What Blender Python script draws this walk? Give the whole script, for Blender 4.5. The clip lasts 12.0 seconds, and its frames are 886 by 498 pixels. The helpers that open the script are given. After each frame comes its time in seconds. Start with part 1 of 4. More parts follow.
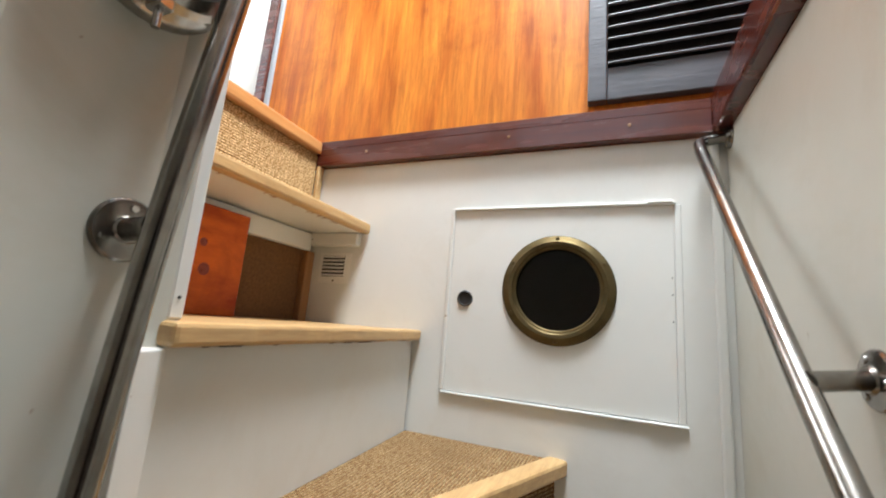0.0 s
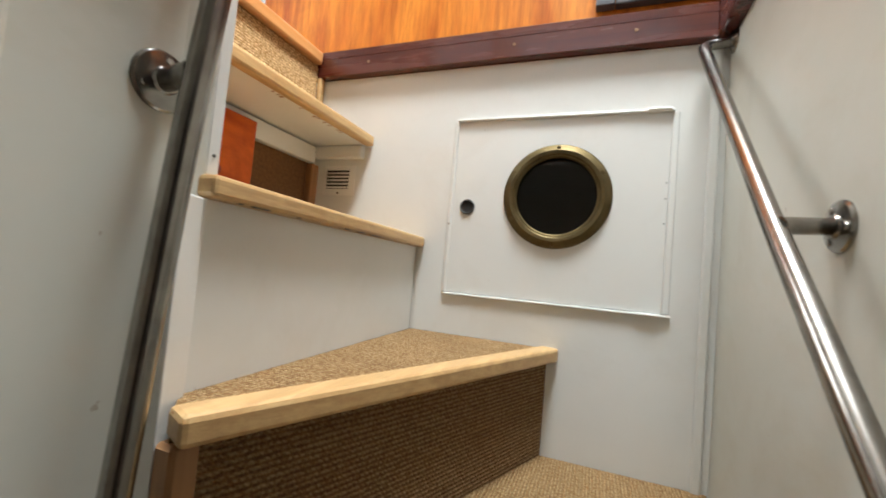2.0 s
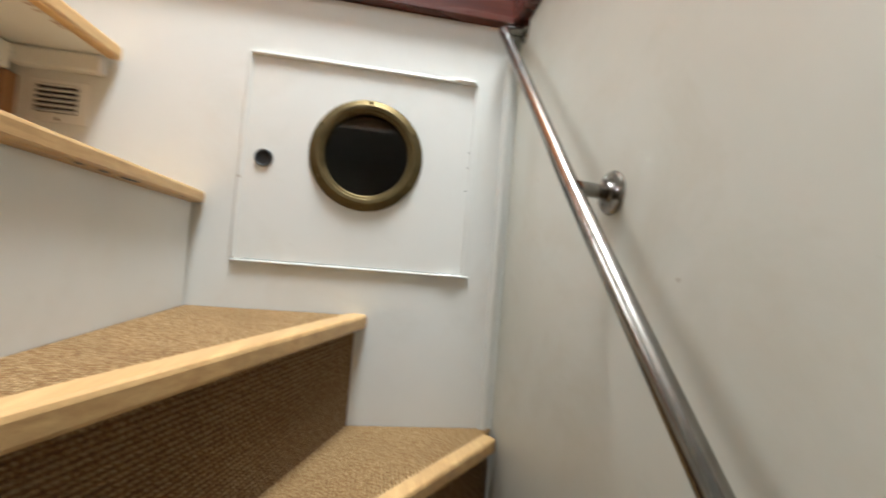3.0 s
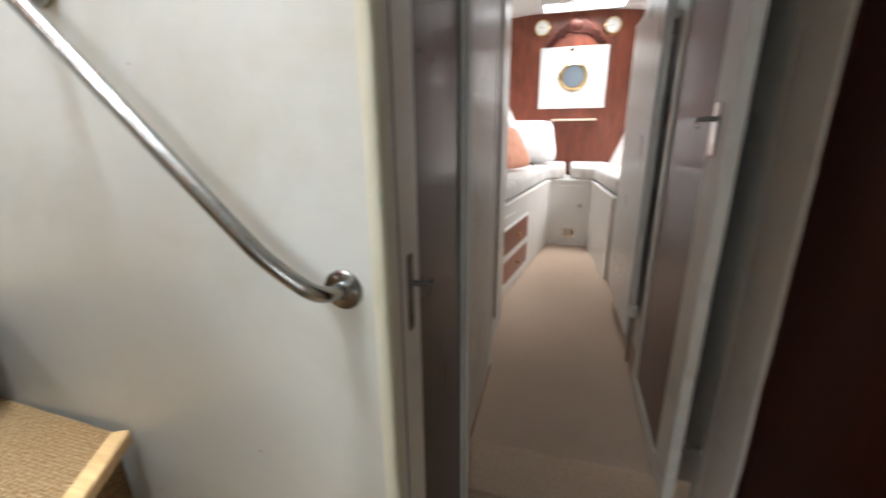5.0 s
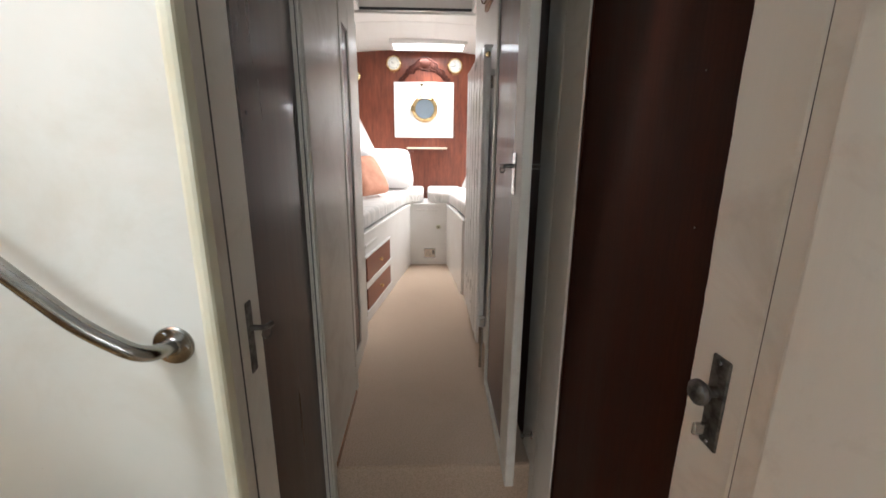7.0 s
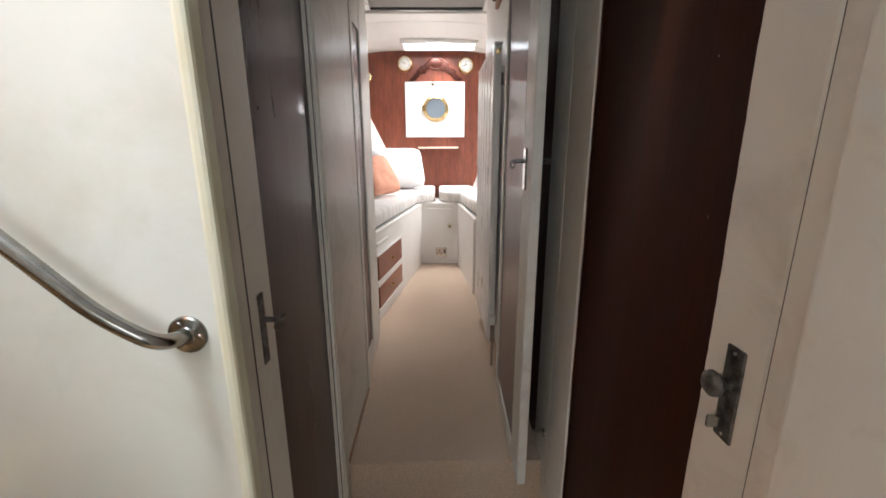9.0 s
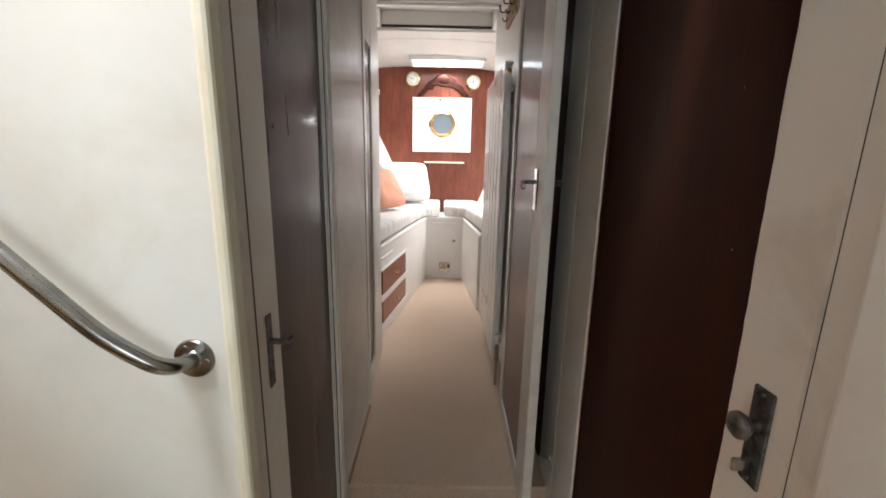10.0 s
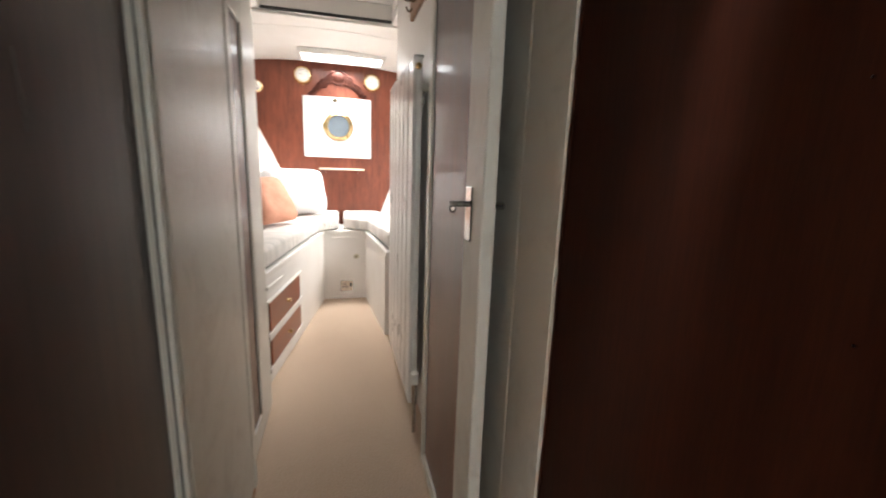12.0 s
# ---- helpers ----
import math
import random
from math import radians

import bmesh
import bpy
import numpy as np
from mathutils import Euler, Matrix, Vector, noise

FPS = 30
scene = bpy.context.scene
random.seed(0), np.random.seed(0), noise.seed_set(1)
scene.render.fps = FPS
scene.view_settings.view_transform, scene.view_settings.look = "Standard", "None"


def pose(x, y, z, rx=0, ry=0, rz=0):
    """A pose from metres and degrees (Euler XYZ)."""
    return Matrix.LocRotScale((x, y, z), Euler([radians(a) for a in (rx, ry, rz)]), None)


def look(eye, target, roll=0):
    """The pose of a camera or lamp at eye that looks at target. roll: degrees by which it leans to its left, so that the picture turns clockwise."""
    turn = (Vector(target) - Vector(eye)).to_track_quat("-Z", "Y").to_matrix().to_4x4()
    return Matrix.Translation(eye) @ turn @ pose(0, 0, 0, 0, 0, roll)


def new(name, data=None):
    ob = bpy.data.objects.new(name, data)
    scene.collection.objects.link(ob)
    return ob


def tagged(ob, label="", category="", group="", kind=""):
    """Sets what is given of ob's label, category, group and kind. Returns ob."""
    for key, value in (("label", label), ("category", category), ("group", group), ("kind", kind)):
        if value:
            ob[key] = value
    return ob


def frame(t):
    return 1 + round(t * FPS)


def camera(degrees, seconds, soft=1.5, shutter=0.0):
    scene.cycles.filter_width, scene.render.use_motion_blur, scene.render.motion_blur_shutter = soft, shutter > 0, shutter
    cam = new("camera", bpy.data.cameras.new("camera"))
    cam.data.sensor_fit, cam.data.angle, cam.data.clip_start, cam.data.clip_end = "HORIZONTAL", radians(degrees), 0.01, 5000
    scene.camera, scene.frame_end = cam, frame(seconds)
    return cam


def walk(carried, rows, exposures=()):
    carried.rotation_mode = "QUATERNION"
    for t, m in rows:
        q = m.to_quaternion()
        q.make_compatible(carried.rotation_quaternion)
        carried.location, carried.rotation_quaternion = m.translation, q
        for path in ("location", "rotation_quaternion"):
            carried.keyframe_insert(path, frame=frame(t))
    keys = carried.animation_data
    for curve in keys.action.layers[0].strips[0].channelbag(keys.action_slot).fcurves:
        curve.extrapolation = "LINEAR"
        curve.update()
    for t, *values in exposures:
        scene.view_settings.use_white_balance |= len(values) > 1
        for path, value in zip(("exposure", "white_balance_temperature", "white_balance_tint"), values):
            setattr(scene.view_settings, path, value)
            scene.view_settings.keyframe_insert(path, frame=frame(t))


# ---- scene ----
cam = camera(95.4, 12.0, soft=1.7, shutter=0.5)
PATH = [
    (0, (-0.211, -0.86, 1.185), (-0.965, 0.956, 1.551), 4.7),
    (0.5, (-0.226, -0.869, 1.15), (-1.043, 0.935, 1.434), 5.1),
    (1, (-0.234, -0.881, 1.123), (-1.077, 0.921, 1.33), 5.2),
    (1.5, (-0.232, -0.892, 1.111), (-1.039, 0.932, 1.255), 5.1),
    (2, (-0.216, -0.89, 1.093), (-0.929, 0.975, 1.199), 5.1),
    (2.5, (-0.212, -0.861, 1.088), (-0.593, 1.099, 1.193), 5.4),
    (2.7, (-0.228, -0.83, 1.083), (-0.341, 1.165, 1.182), 5.3),
    (4.3, (-0.345, -0.926, 1.000), (1.197, 0.250, 0.524), 2.3),
    (4.5, (-0.363, -0.945, 0.989), (1.297, 0.047, 0.481), 1.2),
    (5, (-0.414, -1.034, 0.993), (1.427, -0.505, 0.419), -0.65),
    (5.5, (-0.448, -1.117, 1.013), (1.459, -0.926, 0.442), -0.8),
    (6, (-0.472, -1.14, 1.045), (1.46, -1.169, 0.527), 0.4),
    (6.5, (-0.477, -1.119, 1.051), (1.464, -1.221, 0.58), 0.8),
    (7, (-0.49, -1.113, 1.051), (1.449, -1.194, 0.568), 0.4),
    (9, (-0.494, -1.117, 1.038), (1.448, -1.139, 0.558), -0.2),
    (9.5, (-0.479, -1.113, 1.046), (1.47, -1.122, 0.597), 0.3),
    (10, (-0.477, -1.098, 1.053), (1.478, -1.111, 0.634), 1.1),
    (10.5, (-0.475, -1.091, 1.057), (1.487, -1.142, 0.672), 1.9),
    (11, (-0.407, -1.091, 1.054), (1.555, -1.197, 0.683), 2.1),
    (11.5, (-0.275, -1.085, 1.071), (1.675, -1.324, 0.694), 2.0),
    (12, (-0.176, -1.09, 1.073), (1.724, -1.586, 0.691), 1.9),
]
walk(cam, [(t, look(eye, target, roll)) for t, eye, target, roll in PATH], [(0.0, 0.05, 6150, 7), (2.6, 0.10, 6350, 6), (4.4, 0.58, 5700, 6), (5.5, 1.04, 5680, 5), (7.0, 1.10, 5730, 6), (11.0, 1.14, 5800, 7), (12.0, 1.40, 5980, 6)])

# ---- world and light ----
world = bpy.data.worlds.new("sky")
world.use_nodes = True
scene.world = world
wn = world.node_tree
sky = wn.nodes.new("ShaderNodeTexSky")
sky.sky_type, sky.sun_disc = "NISHITA", False
sky.sun_elevation, sky.sun_rotation = radians(50), radians(120)
wn.nodes["Background"].inputs["Strength"].default_value = 0.10
wn.links.new(sky.outputs[0], wn.nodes["Background"].inputs["Color"])


def window_light(name, eye, target, w, h, watts, colour, spread=180):
    la = bpy.data.lights.new(name, "AREA")
    la.shape, la.size, la.size_y, la.energy, la.color = "RECTANGLE", w, h, watts, colour
    la.spread = radians(spread)
    ob = new(name, la)
    ob.matrix_world = look(eye, target)
    return ob


DAY = (0.95, 0.98, 1.0)
window_light("daylight_port_window", (-2.52, -0.9, 2.65), (0, -0.75, 1.5), 1.5, 0.8, 7, DAY)
window_light("daylight_starboard_window", (1.57, -0.58, 2.88), (-0.6, -0.35, 1.1), 0.7, 0.5, 1.0, DAY)
window_light("daylight_aft_window", (-0.7, -2.42, 2.75), (-0.4, 0, 1.3), 1.9, 0.7, 6, DAY)
window_light("daylight_forward_window", (-1.78, 0.02, 2.45), (0.0, -0.60, 0.95), 0.55, 0.8, 16, DAY)
window_light("daylight_roof_light", (-0.20, -0.51, 3.32), (-0.34, -0.38, 0.6), 0.55, 0.5, 102, DAY)
# Lobby lamp and its window are added out of view, inferred from rail shadows.
window_light("added_lobby_daylight", (-1.68, -1.19, 1.26), (0.0, -0.72, 0.6), 0.34, 0.6, 3.0, (1.0, 0.99, 0.94))
window_light("daylight_skylight", (3.455, -1.13, 1.925), (3.30, -1.12, 0), 0.20, 0.56, 6.0, (1.0, 0.92, 0.86), 110)
# Added lamp before the solid lining, for an unseen source to starboard.
window_light("unseen_starboard_light", (2.95, -1.80, 1.30), (2.55, -0.85, 0.55), 0.45, 0.25, 6.3, (1.0, 0.90, 0.82), 160)


# ---- materials ----
def mat(name, colour, rough=0.5, metal=0.0, second=None, scale=8.0, amount=0.5, stretch=(1, 1, 1), bump=0.0, bump_scale=60.0,
        coat=0.0, random_tint=0.0, grime=None, grime_scale=2.0, grime_amount=0.3, transmission=0.0, emit=0.0, sheen=0.0, rough_var=0.12, spec=0.5):
    m = bpy.data.materials.new(name)
    m.use_nodes = True
    nt = m.node_tree
    b = nt.nodes["Principled BSDF"]
    N, L = nt.nodes.new, nt.links.new
    co = N("ShaderNodeTexCoord")
    mp = N("ShaderNodeMapping")
    mp.inputs["Scale"].default_value = stretch
    L(co.outputs["Object"], mp.inputs["Vector"])
    b.inputs["Base Color"].default_value = (*colour, 1)
    b.inputs["Roughness"].default_value, b.inputs["Metallic"].default_value = rough, metal
    b.inputs["Coat Weight"].default_value = coat
    b.inputs["Specular IOR Level"].default_value = spec
    b.inputs["Coat Roughness"].default_value = 0.08
    b.inputs["Transmission Weight"].default_value = transmission
    b.inputs["Sheen Weight"].default_value = sheen
    out = None
    if second:
        n = N("ShaderNodeTexNoise")
        n.inputs["Scale"].default_value, n.inputs["Detail"].default_value, n.inputs["Roughness"].default_value = scale, 6, 0.6
        L(mp.outputs[0], n.inputs["Vector"])
        r = N("ShaderNodeValToRGB")
        r.color_ramp.elements[0].position, r.color_ramp.elements[1].position = 0.5 - 0.28 * (1.2 - amount), 0.5 + 0.28 * (1.2 - amount)
        r.color_ramp.elements[0].color, r.color_ramp.elements[1].color = (*colour, 1), (*second, 1)
        L(n.outputs["Fac"], r.inputs["Fac"])
        out = r.outputs["Color"]
        rr = N("ShaderNodeMapRange")
        rr.inputs["To Min"].default_value, rr.inputs["To Max"].default_value = max(0.02, rough - rough_var), min(1, rough + rough_var)
        L(n.outputs["Fac"], rr.inputs["Value"])
        L(rr.outputs[0], b.inputs["Roughness"])
    if grime:
        g = N("ShaderNodeTexNoise")
        g.inputs["Scale"].default_value, g.inputs["Detail"].default_value = grime_scale, 9
        g.inputs["Roughness"].default_value, g.inputs["Distortion"].default_value = 0.68, 0.6
        L(co.outputs["Object"], g.inputs["Vector"])
        gr = N("ShaderNodeMapRange")
        gr.inputs["From Min"].default_value, gr.inputs["From Max"].default_value = 0.5, 0.78
        gr.inputs["To Max"].default_value = grime_amount
        L(g.outputs["Fac"], gr.inputs["Value"])
        mx = N("ShaderNodeMix")
        mx.data_type = "RGBA"
        L(gr.outputs[0], mx.inputs["Factor"])
        if out:
            L(out, mx.inputs["A"])
        else:
            mx.inputs["A"].default_value = (*colour, 1)
        mx.inputs["B"].default_value = (*grime, 1)
        out = mx.outputs["Result"]
    if random_tint:
        oi = N("ShaderNodeObjectInfo")
        hs = N("ShaderNodeHueSaturation")
        mr = N("ShaderNodeMapRange")
        mr.inputs["To Min"].default_value, mr.inputs["To Max"].default_value = 1 - random_tint, 1 + random_tint
        L(oi.outputs["Random"], mr.inputs["Value"])
        L(mr.outputs[0], hs.inputs["Value"])
        if out:
            L(out, hs.inputs["Color"])
        else:
            hs.inputs["Color"].default_value = (*colour, 1)
        out = hs.outputs["Color"]
    if out:
        L(out, b.inputs["Base Color"])
    if bump:
        bn = N("ShaderNodeTexNoise")
        bn.inputs["Scale"].default_value, bn.inputs["Detail"].default_value = bump_scale, 4
        L(mp.outputs[0], bn.inputs["Vector"])
        bp = N("ShaderNodeBump")
        bp.inputs["Strength"].default_value, bp.inputs["Distance"].default_value = bump, 0.004
        L(bn.outputs["Fac"], bp.inputs["Height"])
        L(bp.outputs[0], b.inputs["Normal"])
    if emit:
        b.inputs["Emission Color"].default_value = (*colour, 1)
        b.inputs["Emission Strength"].default_value = emit
    return m


def specked(m, dark, scale, level, amount):
    """Adds small scattered marks to a paint."""
    nt = m.node_tree
    N, L = nt.nodes.new, nt.links.new
    b = nt.nodes["Principled BSDF"]
    co = N("ShaderNodeTexCoord")
    n = N("ShaderNodeTexNoise")
    n.inputs["Scale"].default_value, n.inputs["Detail"].default_value, n.inputs["Roughness"].default_value = scale, 3, 0.5
    L(co.outputs["Object"], n.inputs["Vector"])
    r = N("ShaderNodeMapRange")
    r.inputs["From Min"].default_value, r.inputs["From Max"].default_value, r.inputs["To Max"].default_value = level, level + 0.03, amount
    L(n.outputs["Fac"], r.inputs["Value"])
    mx = N("ShaderNodeMix")
    mx.data_type = "RGBA"
    L(r.outputs[0], mx.inputs["Factor"])
    L(b.inputs["Base Color"].links[0].from_socket, mx.inputs["A"])
    mx.inputs["B"].default_value = (*dark, 1)
    L(mx.outputs["Result"], b.inputs["Base Color"])
    return m


def grained(m, light, dark, fine, stretch, strength):
    """Lays fine streaks of figure over a wood, along its length."""
    nt = m.node_tree
    N, L = nt.nodes.new, nt.links.new
    b = nt.nodes["Principled BSDF"]
    co = N("ShaderNodeTexCoord")
    mp = N("ShaderNodeMapping")
    mp.inputs["Scale"].default_value = stretch
    L(co.outputs["Object"], mp.inputs["Vector"])
    n = N("ShaderNodeTexNoise")
    n.inputs["Scale"].default_value, n.inputs["Detail"].default_value = fine, 8
    n.inputs["Roughness"].default_value, n.inputs["Distortion"].default_value = 0.72, 0.35
    L(mp.outputs[0], n.inputs["Vector"])
    r = N("ShaderNodeValToRGB")
    r.color_ramp.elements[0].position, r.color_ramp.elements[1].position = 0.36, 0.62
    r.color_ramp.elements[0].color, r.color_ramp.elements[1].color = (*dark, 1), (*light, 1)
    L(n.outputs["Fac"], r.inputs["Fac"])
    mx = N("ShaderNodeMix")
    mx.data_type, mx.blend_type = "RGBA", "MULTIPLY"
    mx.inputs["Factor"].default_value = strength
    L(b.inputs["Base Color"].links[0].from_socket, mx.inputs["A"])
    L(r.outputs["Color"], mx.inputs["B"])
    L(mx.outputs["Result"], b.inputs["Base Color"])
    return m


def sisal(name, ribs, axis, knots, across, deep=0.75, tone=1.0):
    """Woven sisal: coarse knobbly ribs, straw and brown flecks; tone carries a riser's light or shade."""
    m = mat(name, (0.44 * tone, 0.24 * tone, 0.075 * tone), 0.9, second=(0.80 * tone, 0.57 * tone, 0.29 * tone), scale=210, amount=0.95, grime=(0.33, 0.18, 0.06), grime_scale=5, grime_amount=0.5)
    nt = m.node_tree
    N, L = nt.nodes.new, nt.links.new
    b = nt.nodes["Principled BSDF"]
    co = N("ShaderNodeTexCoord")

    def wave(direction, scale, wobble):
        w = N("ShaderNodeTexWave")
        w.bands_direction = direction
        w.inputs["Scale"].default_value, w.inputs["Distortion"].default_value = scale, wobble
        w.inputs["Detail"].default_value, w.inputs["Detail Scale"].default_value = 2, 4
        L(co.outputs["Object"], w.inputs["Vector"])
        return w

    w, k = wave(axis, ribs, 0.9), wave(across, knots, 3.0)
    kr = N("ShaderNodeMapRange")
    kr.inputs["To Min"].default_value = 0.55
    L(k.outputs["Fac"], kr.inputs["Value"])
    mu = N("ShaderNodeMath")
    mu.operation = "MULTIPLY"
    L(w.outputs["Fac"], mu.inputs[0])
    L(kr.outputs[0], mu.inputs[1])
    n = N("ShaderNodeTexNoise")
    n.inputs["Scale"].default_value, n.inputs["Detail"].default_value = 300, 3
    L(co.outputs["Object"], n.inputs["Vector"])
    ad = N("ShaderNodeMath")
    ad.operation = "ADD"
    L(mu.outputs[0], ad.inputs[0])
    L(n.outputs["Fac"], ad.inputs[1])
    bp = N("ShaderNodeBump")
    bp.inputs["Strength"].default_value, bp.inputs["Distance"].default_value = 1.0, 0.006
    L(ad.outputs[0], bp.inputs["Height"])
    L(bp.outputs[0], b.inputs["Normal"])
    # The grooves between ribs are also darkened in the colour.
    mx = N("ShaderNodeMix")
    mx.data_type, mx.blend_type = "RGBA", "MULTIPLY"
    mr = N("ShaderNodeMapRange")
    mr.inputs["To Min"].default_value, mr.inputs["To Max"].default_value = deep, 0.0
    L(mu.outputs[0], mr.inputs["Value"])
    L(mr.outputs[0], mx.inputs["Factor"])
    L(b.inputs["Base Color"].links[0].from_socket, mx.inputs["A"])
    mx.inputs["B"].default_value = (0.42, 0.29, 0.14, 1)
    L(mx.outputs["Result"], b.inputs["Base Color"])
    return m

WHITE = mat("white_paint", (0.72, 0.72, 0.69), 0.42, second=(0.67, 0.672, 0.645), scale=3, bump=0.10, bump_scale=14, grime=(0.54, 0.50, 0.42), grime_scale=3.5, grime_amount=0.4)
CREAM = mat("cream_paint", (0.63, 0.63, 0.575), 0.38, second=(0.575, 0.57, 0.505), scale=2.5, bump=0.10, bump_scale=12, grime=(0.46, 0.42, 0.32), grime_scale=4, grime_amount=0.5)
BEAD = mat("yellowed_bead_paint", (0.66, 0.635, 0.50), 0.4, second=(0.58, 0.54, 0.38), scale=9, bump=0.15, bump_scale=30)
DOORWHITE = mat("worn_door_paint", (0.73, 0.705, 0.645), 0.34, second=(0.69, 0.662, 0.60), scale=4, stretch=(1, 1, 0.15), bump=0.25, bump_scale=40, grime=(0.32, 0.25, 0.18), grime_scale=6, grime_amount=0.45)
CABINWHITE = mat("cabin_white_paint", (0.80, 0.78, 0.75), 0.4, second=(0.76, 0.73, 0.69), scale=4, bump=0.08, bump_scale=20)
for m in (WHITE, CREAM):
    specked(m, (0.34, 0.27, 0.20), 46, 0.745, 0.7)
PLY = mat("varnished_orange_ply", (0.42, 0.105, 0.008), 0.45, second=(0.68, 0.255, 0.030), scale=4, stretch=(3.0, 3.0, 0.45), amount=0.6, spec=0.25, bump=0.03, bump_scale=30, grime=(0.24, 0.055, 0.006), grime_scale=3.2, grime_amount=0.8)
MAHOGANY = mat("red_mahogany", (0.058, 0.011, 0.007), 0.26, second=(0.105, 0.022, 0.011), scale=14, stretch=(0.3, 1, 3), coat=0.3, bump=0.05, bump_scale=60, grime=(0.030, 0.009, 0.007), grime_scale=8, grime_amount=0.6)
DARKPANEL = mat("dark_mahogany_panel", (0.024, 0.009, 0.006), 0.3, second=(0.042, 0.015, 0.010), scale=6, stretch=(2.5, 2.5, 0.2), amount=0.4, coat=0.15, bump=0.04, bump_scale=30, grime=(0.075, 0.045, 0.040), grime_scale=4, grime_amount=0.3)
REDPANEL = mat("red_brown_panel", (0.024, 0.0066, 0.003), 0.5, second=(0.038, 0.0100, 0.0045), scale=8, stretch=(2.5, 2.5, 0.12), amount=0.6, spec=0.13, bump=0.04, bump_scale=50)
GLOSSPANEL = mat("glossy_brown_panel", (0.10, 0.048, 0.038), 0.42, second=(0.15, 0.075, 0.058), scale=8, stretch=(2.5, 2.5, 0.12), amount=0.6, coat=0.2, bump=0.05, bump_scale=40)
CABINWOOD = mat("cabin_mahogany", (0.150, 0.039, 0.020), 0.42, second=(0.225, 0.062, 0.030), scale=4, stretch=(1, 2.0, 0.5), amount=0.7, coat=0.08, grime=(0.075, 0.016, 0.008), grime_scale=2, grime_amount=0.6)
CREST = mat("carved_mahogany", (0.055, 0.014, 0.008), 0.65, second=(0.085, 0.022, 0.012), scale=20, spec=0.25)
DRAWERWOOD = mat("drawer_mahogany", (0.20, 0.065, 0.035), 0.35, second=(0.29, 0.10, 0.055), scale=10, stretch=(0.3, 1, 3))
PINE = mat("varnished_pine", (0.50, 0.315, 0.135), 0.45, second=(0.58, 0.385, 0.175), scale=12, stretch=(6, 0.5, 6), amount=0.8, coat=0.15, bump=0.10, bump_scale=40, grime=(0.30, 0.17, 0.07), grime_scale=9, grime_amount=0.6)
PINEX = mat("varnished_pine_post", (0.25, 0.12, 0.048), 0.45, second=(0.34, 0.175, 0.078), scale=12, stretch=(6, 6, 0.5), amount=0.7, bump=0.08)
ORANGE = mat("orange_varnished_board", (0.60, 0.125, 0.010), 0.4, second=(0.30, 0.036, 0.006), scale=5, stretch=(1, 0.8, 3.0), amount=0.8, spec=0.2, grime=(0.16, 0.018, 0.004), grime_scale=7, grime_amount=0.6)
LOUVRE = mat("black_stained_wood", (0.05, 0.05, 0.058), 0.4, second=(0.10, 0.10, 0.115), scale=18, stretch=(0.3, 1, 2), bump=0.2, bump_scale=70)
STEEL = mat("polished_stainless", (0.32, 0.305, 0.28), 0.23, 1.0, second=(0.22, 0.205, 0.185), scale=30, rough_var=0.08, grime=(0.12, 0.10, 0.085), grime_scale=30, grime_amount=0.5)
CHROME = mat("tarnished_chrome", (0.55, 0.54, 0.52), 0.2, 1.0, second=(0.34, 0.32, 0.30), scale=60, rough_var=0.12)
OLDLOCK = mat("pitted_lock_metal", (0.09, 0.085, 0.08), 0.34, 0.9, second=(0.22, 0.21, 0.20), scale=70, amount=0.8, rough_var=0.15, bump=0.2, bump_scale=120)
BRASS = mat("aged_brass", (0.085, 0.062, 0.028), 0.5, 1.0, second=(0.14, 0.105, 0.05), scale=22, amount=0.7, rough_var=0.14, bump=0.05)
GOLD = mat("polished_brass", (0.82, 0.63, 0.34), 0.2, 1.0, second=(0.66, 0.48, 0.24), scale=40)
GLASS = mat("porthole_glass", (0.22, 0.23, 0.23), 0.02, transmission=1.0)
WINDOWGLASS = mat("window_glass", (0.97, 0.98, 0.98), 0.0, transmission=1.0)
DARK = mat("unlit_dark", (0.012, 0.011, 0.01), 0.8, second=(0.02, 0.018, 0.016), scale=10)
BLACK = mat("black_rubber", (0.02, 0.02, 0.02), 0.5, second=(0.035, 0.035, 0.035), scale=40)
# Riser tones hold shade on the lower steps, light on the top one.
SISAL_R = sisal("shaded_sisal_riser", 46, "Z", 70, "DIAGONAL", 1.0, 0.62)
SISAL_LIT = sisal("lit_sisal_riser", 50, "Z", 12, "Y", 0.5, 1.2)
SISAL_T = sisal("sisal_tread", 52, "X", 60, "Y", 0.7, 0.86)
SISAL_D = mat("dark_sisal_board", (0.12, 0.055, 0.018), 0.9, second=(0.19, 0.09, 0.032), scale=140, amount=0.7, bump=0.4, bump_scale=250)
CARPET = mat("beige_carpet", (0.51, 0.375, 0.262), 0.95, second=(0.68, 0.52, 0.385), scale=190, amount=0.7, bump=1.0, bump_scale=240, sheen=0.2, grime=(0.43, 0.31, 0.21), grime_scale=2.2, grime_amount=0.35)
FABRIC = mat("striped_mattress_cloth", (0.74, 0.70, 0.66), 0.9, second=(0.52, 0.50, 0.47), scale=6, stretch=(5, 0.8, 1), amount=0.7, bump=0.15, bump_scale=120, sheen=0.2)
PILLOW = mat("white_pillow_cotton", (0.77, 0.765, 0.765), 0.9, second=(0.74, 0.735, 0.735), scale=6, bump=0.06, bump_scale=9)
TERRA = mat("terracotta_cotton", (0.62, 0.31, 0.21), 0.9, second=(0.55, 0.26, 0.17), scale=30, bump=0.15, bump_scale=150)
PLASTIC = mat("white_plastic", (0.78, 0.77, 0.74), 0.35, second=(0.74, 0.73, 0.70), scale=6)
